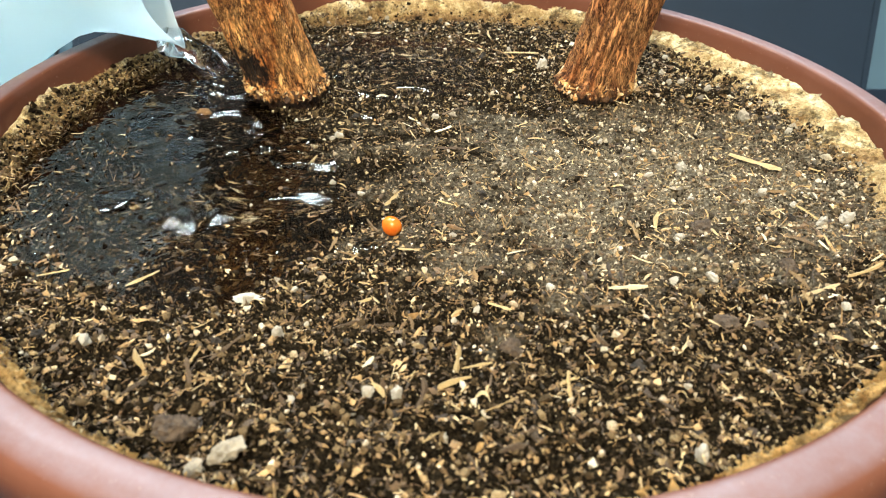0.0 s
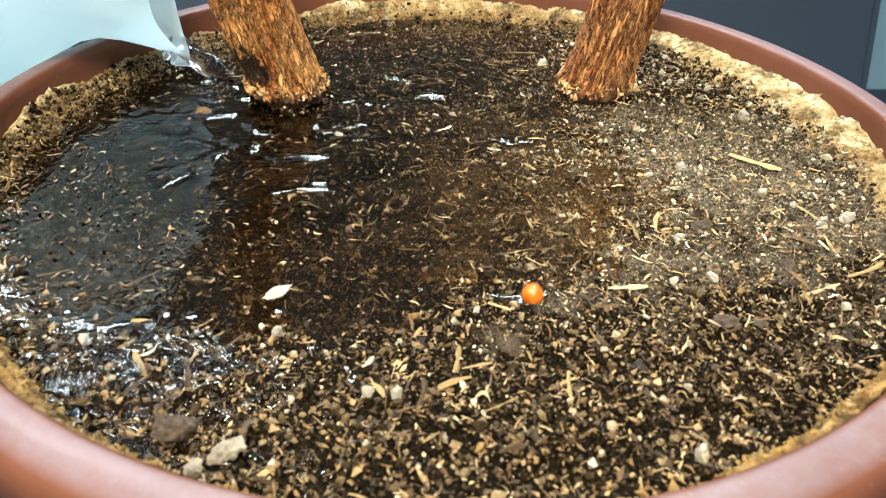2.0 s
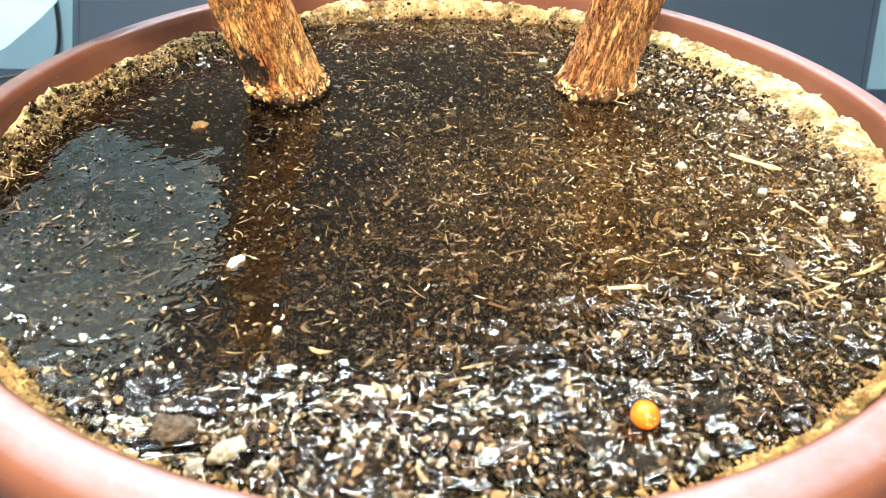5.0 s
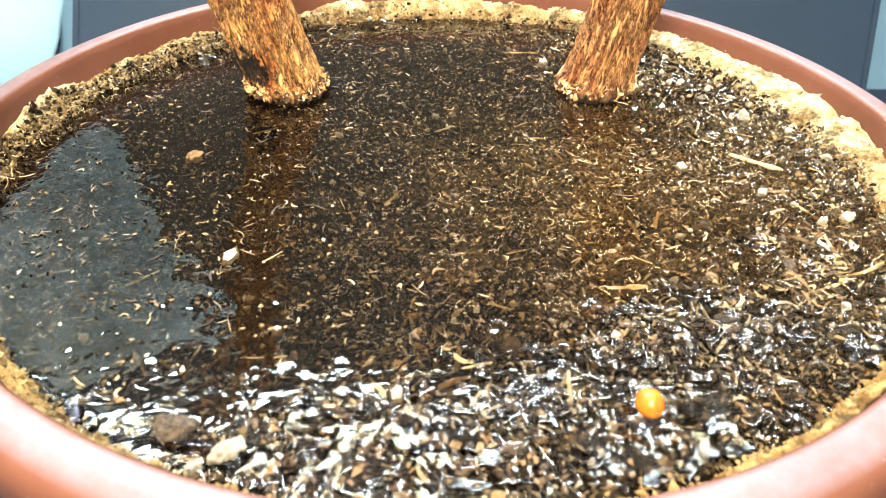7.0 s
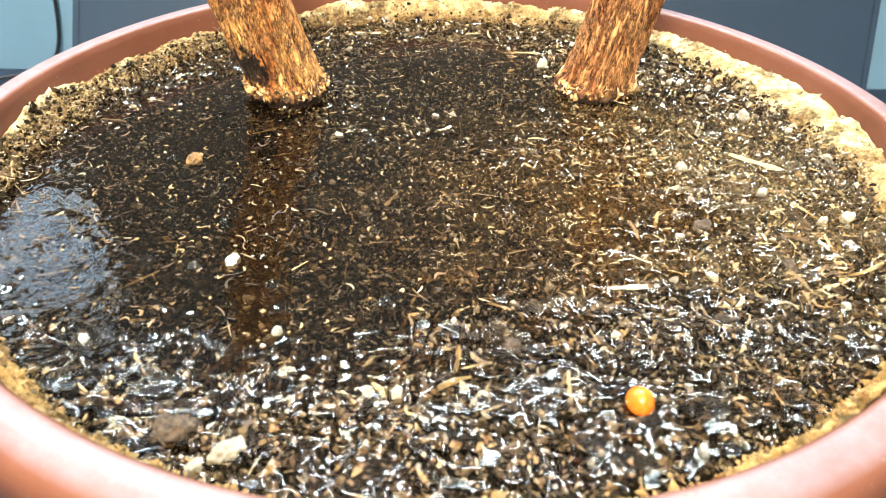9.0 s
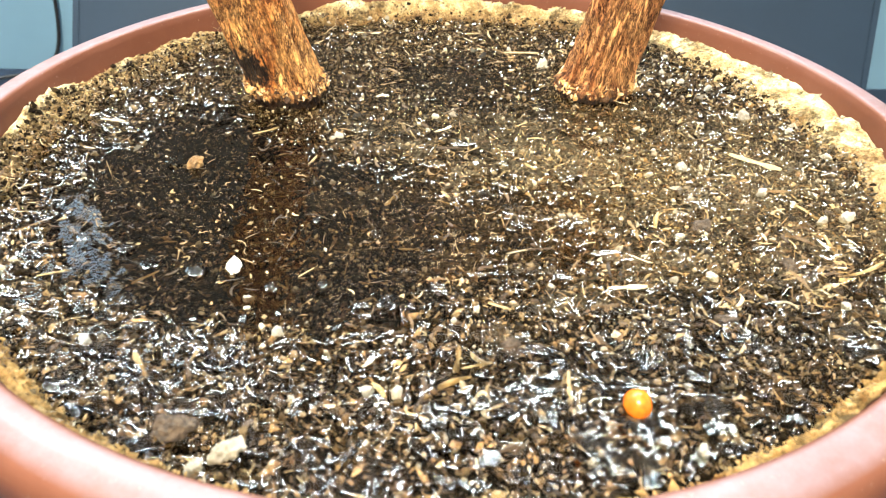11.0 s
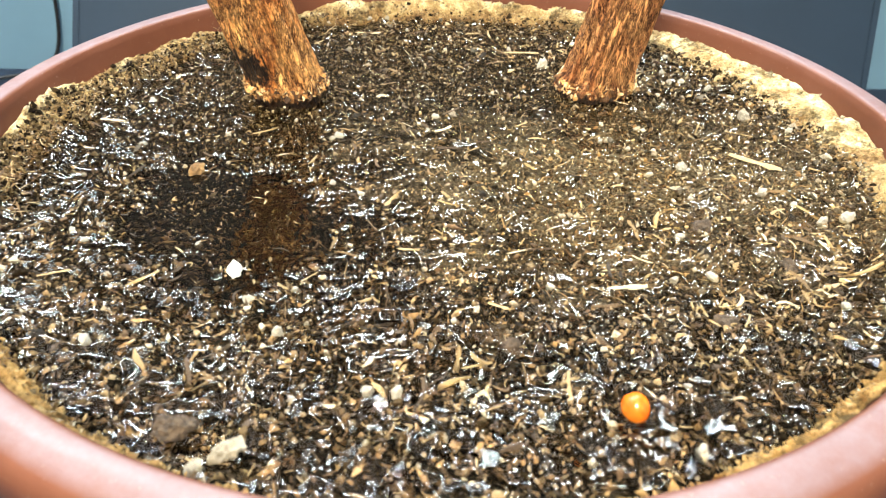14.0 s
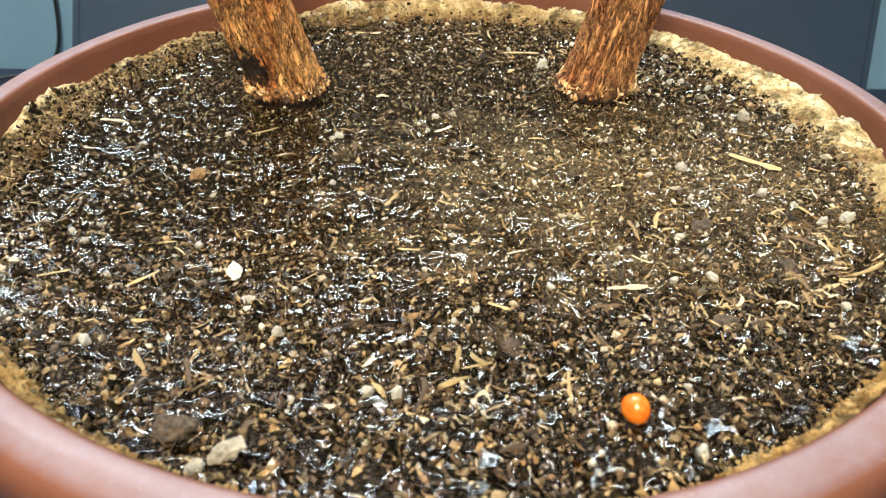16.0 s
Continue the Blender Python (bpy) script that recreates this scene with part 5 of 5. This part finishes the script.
    # the berry drifts with the flood and settles
    track = [(0, -0.0189, -0.0606, -0.0208, (-599, 20, -293)), (0.2, -0.0187, -0.0614, -0.0207, (-595, 20, -291)), (0.4, -0.0153, -0.061, -0.022, (-581, 20, -282)), (0.6, -0.0136, -0.0646, -0.0219, (-563, 20, -272)), (0.8, -0.0134, -0.0679, -0.0219, (-549, 20, -263)), (1, -0.0113, -0.0679, -0.0216, (-540, 20, -258)), (1.2, -0.0044, -0.0679, -0.0213, (-511, 20, -240)), (1.4, 0.0052, -0.0691, -0.0209, (-476, 20, -219)), (1.6, 0.0156, -0.0712, -0.0204, (-441, 20, -198)), (1.8, 0.0266, -0.0822, -0.0193, (-406, 20, -177)), (2, 0.0303, -0.1022, -0.0176, (-371, 20, -156)), (2.2, 0.0293, -0.1098, -0.0169, (-338, 20, -136)), (2.6, 0.03, -0.1201, -0.0158, (-303, 20, -115)), (3, 0.0321, -0.1265, -0.015, (-274, 20, -98)), (3.5, 0.038, -0.1265, -0.0147, (-248, 20, -83)), (3.8, 0.042, -0.1328, -0.014, (-216, 20, -64)), (4, 0.0443, -0.1433, -0.0116, (-181, 20, -43)), (4.2, 0.0465, -0.1503, -0.0111, (-150, 20, -24)), (5.2, 0.0542, -0.1557, -0.0106, (-115, 20, -3)), (6.3, 0.0577, -0.1532, -0.0107, (-96, 20, 7)), (7, 0.0552, -0.1517, -0.0108, (-84, 20, 15)), (7.5, 0.0544, -0.1514, -0.0108, (-80, 20, 17)), (8, 0.0536, -0.151, -0.0109, (-76, 20, 19)), (9, 0.0529, -0.151, -0.0109, (-73, 20, 21)), (11.5, 0.0518, -0.1522, -0.0109, (-66, 20, 26)), (12.5, 0.0514, -0.1526, -0.0108, (-64, 20, 27)), (14.5, 0.0512, -0.1533, -0.0108, (-60, 20, 29)), (16, 0.0512, -0.1535, -0.0108, (-60, 20, 30))]
    walk(BERRY, [(t, pose(x, y, Z0 + z, *turns)) for t, x, y, z, turns in track])
    # chips lie still until the water lifts them, drift and settle again
    times = np.concatenate([np.arange(0, 7.01, 0.25), [8.0, 9.0, 10.5, 12.0, 14.0, 16.0]])
    for o, x, y, a, q, buried in CHIPS:
        rows, px, py, ang = [], x, y, a
        for k, t in enumerate(times):
            ground, lev = float(soil_height(px, py)), float(level(WATER, px, py, t))
            afloat = lev > ground + 0.0004 and t >= buried
            down = 0.003 * (1 - float(smooth(t, buried - 0.6, buried))) if buried else 0.0
            rows.append((float(t), pose(px, py, Z0 + (ground - down if down > 0.0015 else max(ground + 0.0009, lev + 0.0003)), 0, 0, ang)))
            if afloat and k + 1 < len(times):
                dt = min(0.5, times[k + 1] - t)
                speed = (0.05 + 0.15 * q) * math.exp(-max(0, t - 3.5) / 1.6) * min(1.0, (lev - ground) / 0.0009)
                hx, hy = px + 0.125, py - 0.09
                d = math.hypot(hx, hy) + 0.02
                curl = 0.9 * math.sin(9 * px + 3) + 0.7 * math.cos(14 * py + 1.3 * t) + (1.1 if py < -0.05 else -0.4)
                ux, uy = hx / d - curl * hy / d, hy / d + curl * hx / d
                u = math.hypot(ux, uy) + 1e-6
                nx, ny = px + dt * speed * ux / u, py + dt * speed * uy / u
                if math.hypot(nx, ny) < 0.165 and math.hypot(nx + 0.08, ny - 0.057) > 0.027 and math.hypot(nx - 0.077, ny - 0.066) > 0.027:
                    px, py = nx, ny
                ang += 60 * dt * (q - 0.5) * 2 * (speed / 0.06)
        walk(o, rows)
    # the chop wanders about the stream's foot and dies away with it
    for k, (o, (x, y)) in enumerate(CHOPS):
        rows = []
        for t in np.arange(0, 4.81, 0.2):
            dx, dy = 0.006 * math.sin(3.1 * t + 2 * k) + 0.004 * math.sin(7.3 * t + k), 0.006 * math.cos(2.7 * t + k) + 0.003 * math.sin(8.9 * t)
            sink = 0.0009 * float(smooth(t, 2.0, 4.6))
            rows.append((float(t), sheet_pose(WATER, SOIL + 0.0002 - sink, t) @ pose(x + dx, y + dy, 0, 0, 0, 14 * math.sin(2.3 * t + 3 * k))))
        low = rows[-1][1].copy()
        low.translation.z -= 0.014
        walk(o, rows + [(6.0, low), (16.0, low)])
    # ripples run out from where the stream strikes and sink when it ends
    for o, (q0, q1, q2) in RIPPLES:
        rows = []
        for t in np.arange(0, 5.6, 0.35):
            phi = -2.2 + 2.4 * q1 + 0.25 * math.sin(2.2 * t + 6 * q2)
            d = 0.02 + 0.10 * q0 + 0.012 * math.sin(1.7 * t + 6 * q1)
            x, y = -0.125 + d * math.cos(phi), 0.085 + d * math.sin(phi)
            z = float(level(WATER, x, y, t)) - 0.004 * smooth(t, 4.6, 5.4)
            rows.append((float(t), pose(x, y, Z0 + z, 0, 0, 6 + 18 * math.sin(1.1 * t + 6 * q0))))
        last = rows[-1][1].copy()
        last.translation.z -= 0.012
        walk(o, rows + [(7.0, last), (16.0, last)])

    for o, path in CRESTS:
        rows = [(t, pose(x, y, Z0 + (float(level(WATER, x, y, t)) if t < 0.3 else max(float(level(WATER, x, y, t)), float(lie(x, y)) + 0.0012)), 0, 0, 0.35 * a)) for t, x, y, a in path]
        gone = rows[-1][1].copy()
        gone.translation.z -= 0.012
        walk(o, rows + [(path[-1][0] + 0.8, gone), (16.0, gone)])
    for o, path in ((PEBBLE, [(0, -0.1186, 0.0333), (1, -0.1186, 0.0333), (2.5, -0.1191, 0.0333), (4.2, -0.1191, 0.0333), (5.2, -0.1128, 0.0077), (6.3, -0.1075, -0.0148), (16, -0.1072, -0.0158)]), (PALE_CHIP, [(0, -0.0634, -0.1005), (0.2, -0.0618, -0.1008), (0.5, -0.0538, -0.101), (1.0, -0.0475, -0.1028), (2.5, -0.058, -0.0974), (3.5, -0.0653, -0.0923), (5, -0.07, -0.0873), (7, -0.0727, -0.0845), (9, -0.0723, -0.0848), (16, -0.0721, -0.0861)])):
        walk(o, [(t, pose(x, y, Z0 + max(float(soil_height(x, y)) + 0.0018, float(level(WATER, x, y, t)) - 0.0004), 0, 0, 12 * k)) for k, (t, x, y) in enumerate(path)])
    # puddles fill behind the flood and seep away
    for (o, (x, y)), full in zip(PUDDLES, (3.6, 4.4, 2.2)):
        z = float(lie(x, y)) + 0.0019
        at = lambda dz: pose(x, y, Z0 + z + dz)
        walk(o, [(0.0, at(-0.006)), (full - 1.0, at(-0.005)), (full, at(0.0)), (9.0, at(0.0)), (12.5, at(-0.0010)), (16.0, at(-0.0035))])
    # bubbles come up as the water drains and sink with it
    for o, (x, y), q in BUBBLES:
        z = float(lie(x, y)) + 0.0022
        up, low = pose(x, y, Z0 + max(z, float(level(WATER, x, y, 9.0)))), pose(x, y, Z0 + z - 0.007)
        end = pose(x, y, Z0 + z + 0.0002)
        t0, t1 = 6.6 + 1.6 * q, 11.2 + 3.0 * q
        walk(o, [(0.0, low), (t0, low), (t0 + 0.6, up), (t1, end), (t1 + 0.5, low), (16.0, low)])


motions()
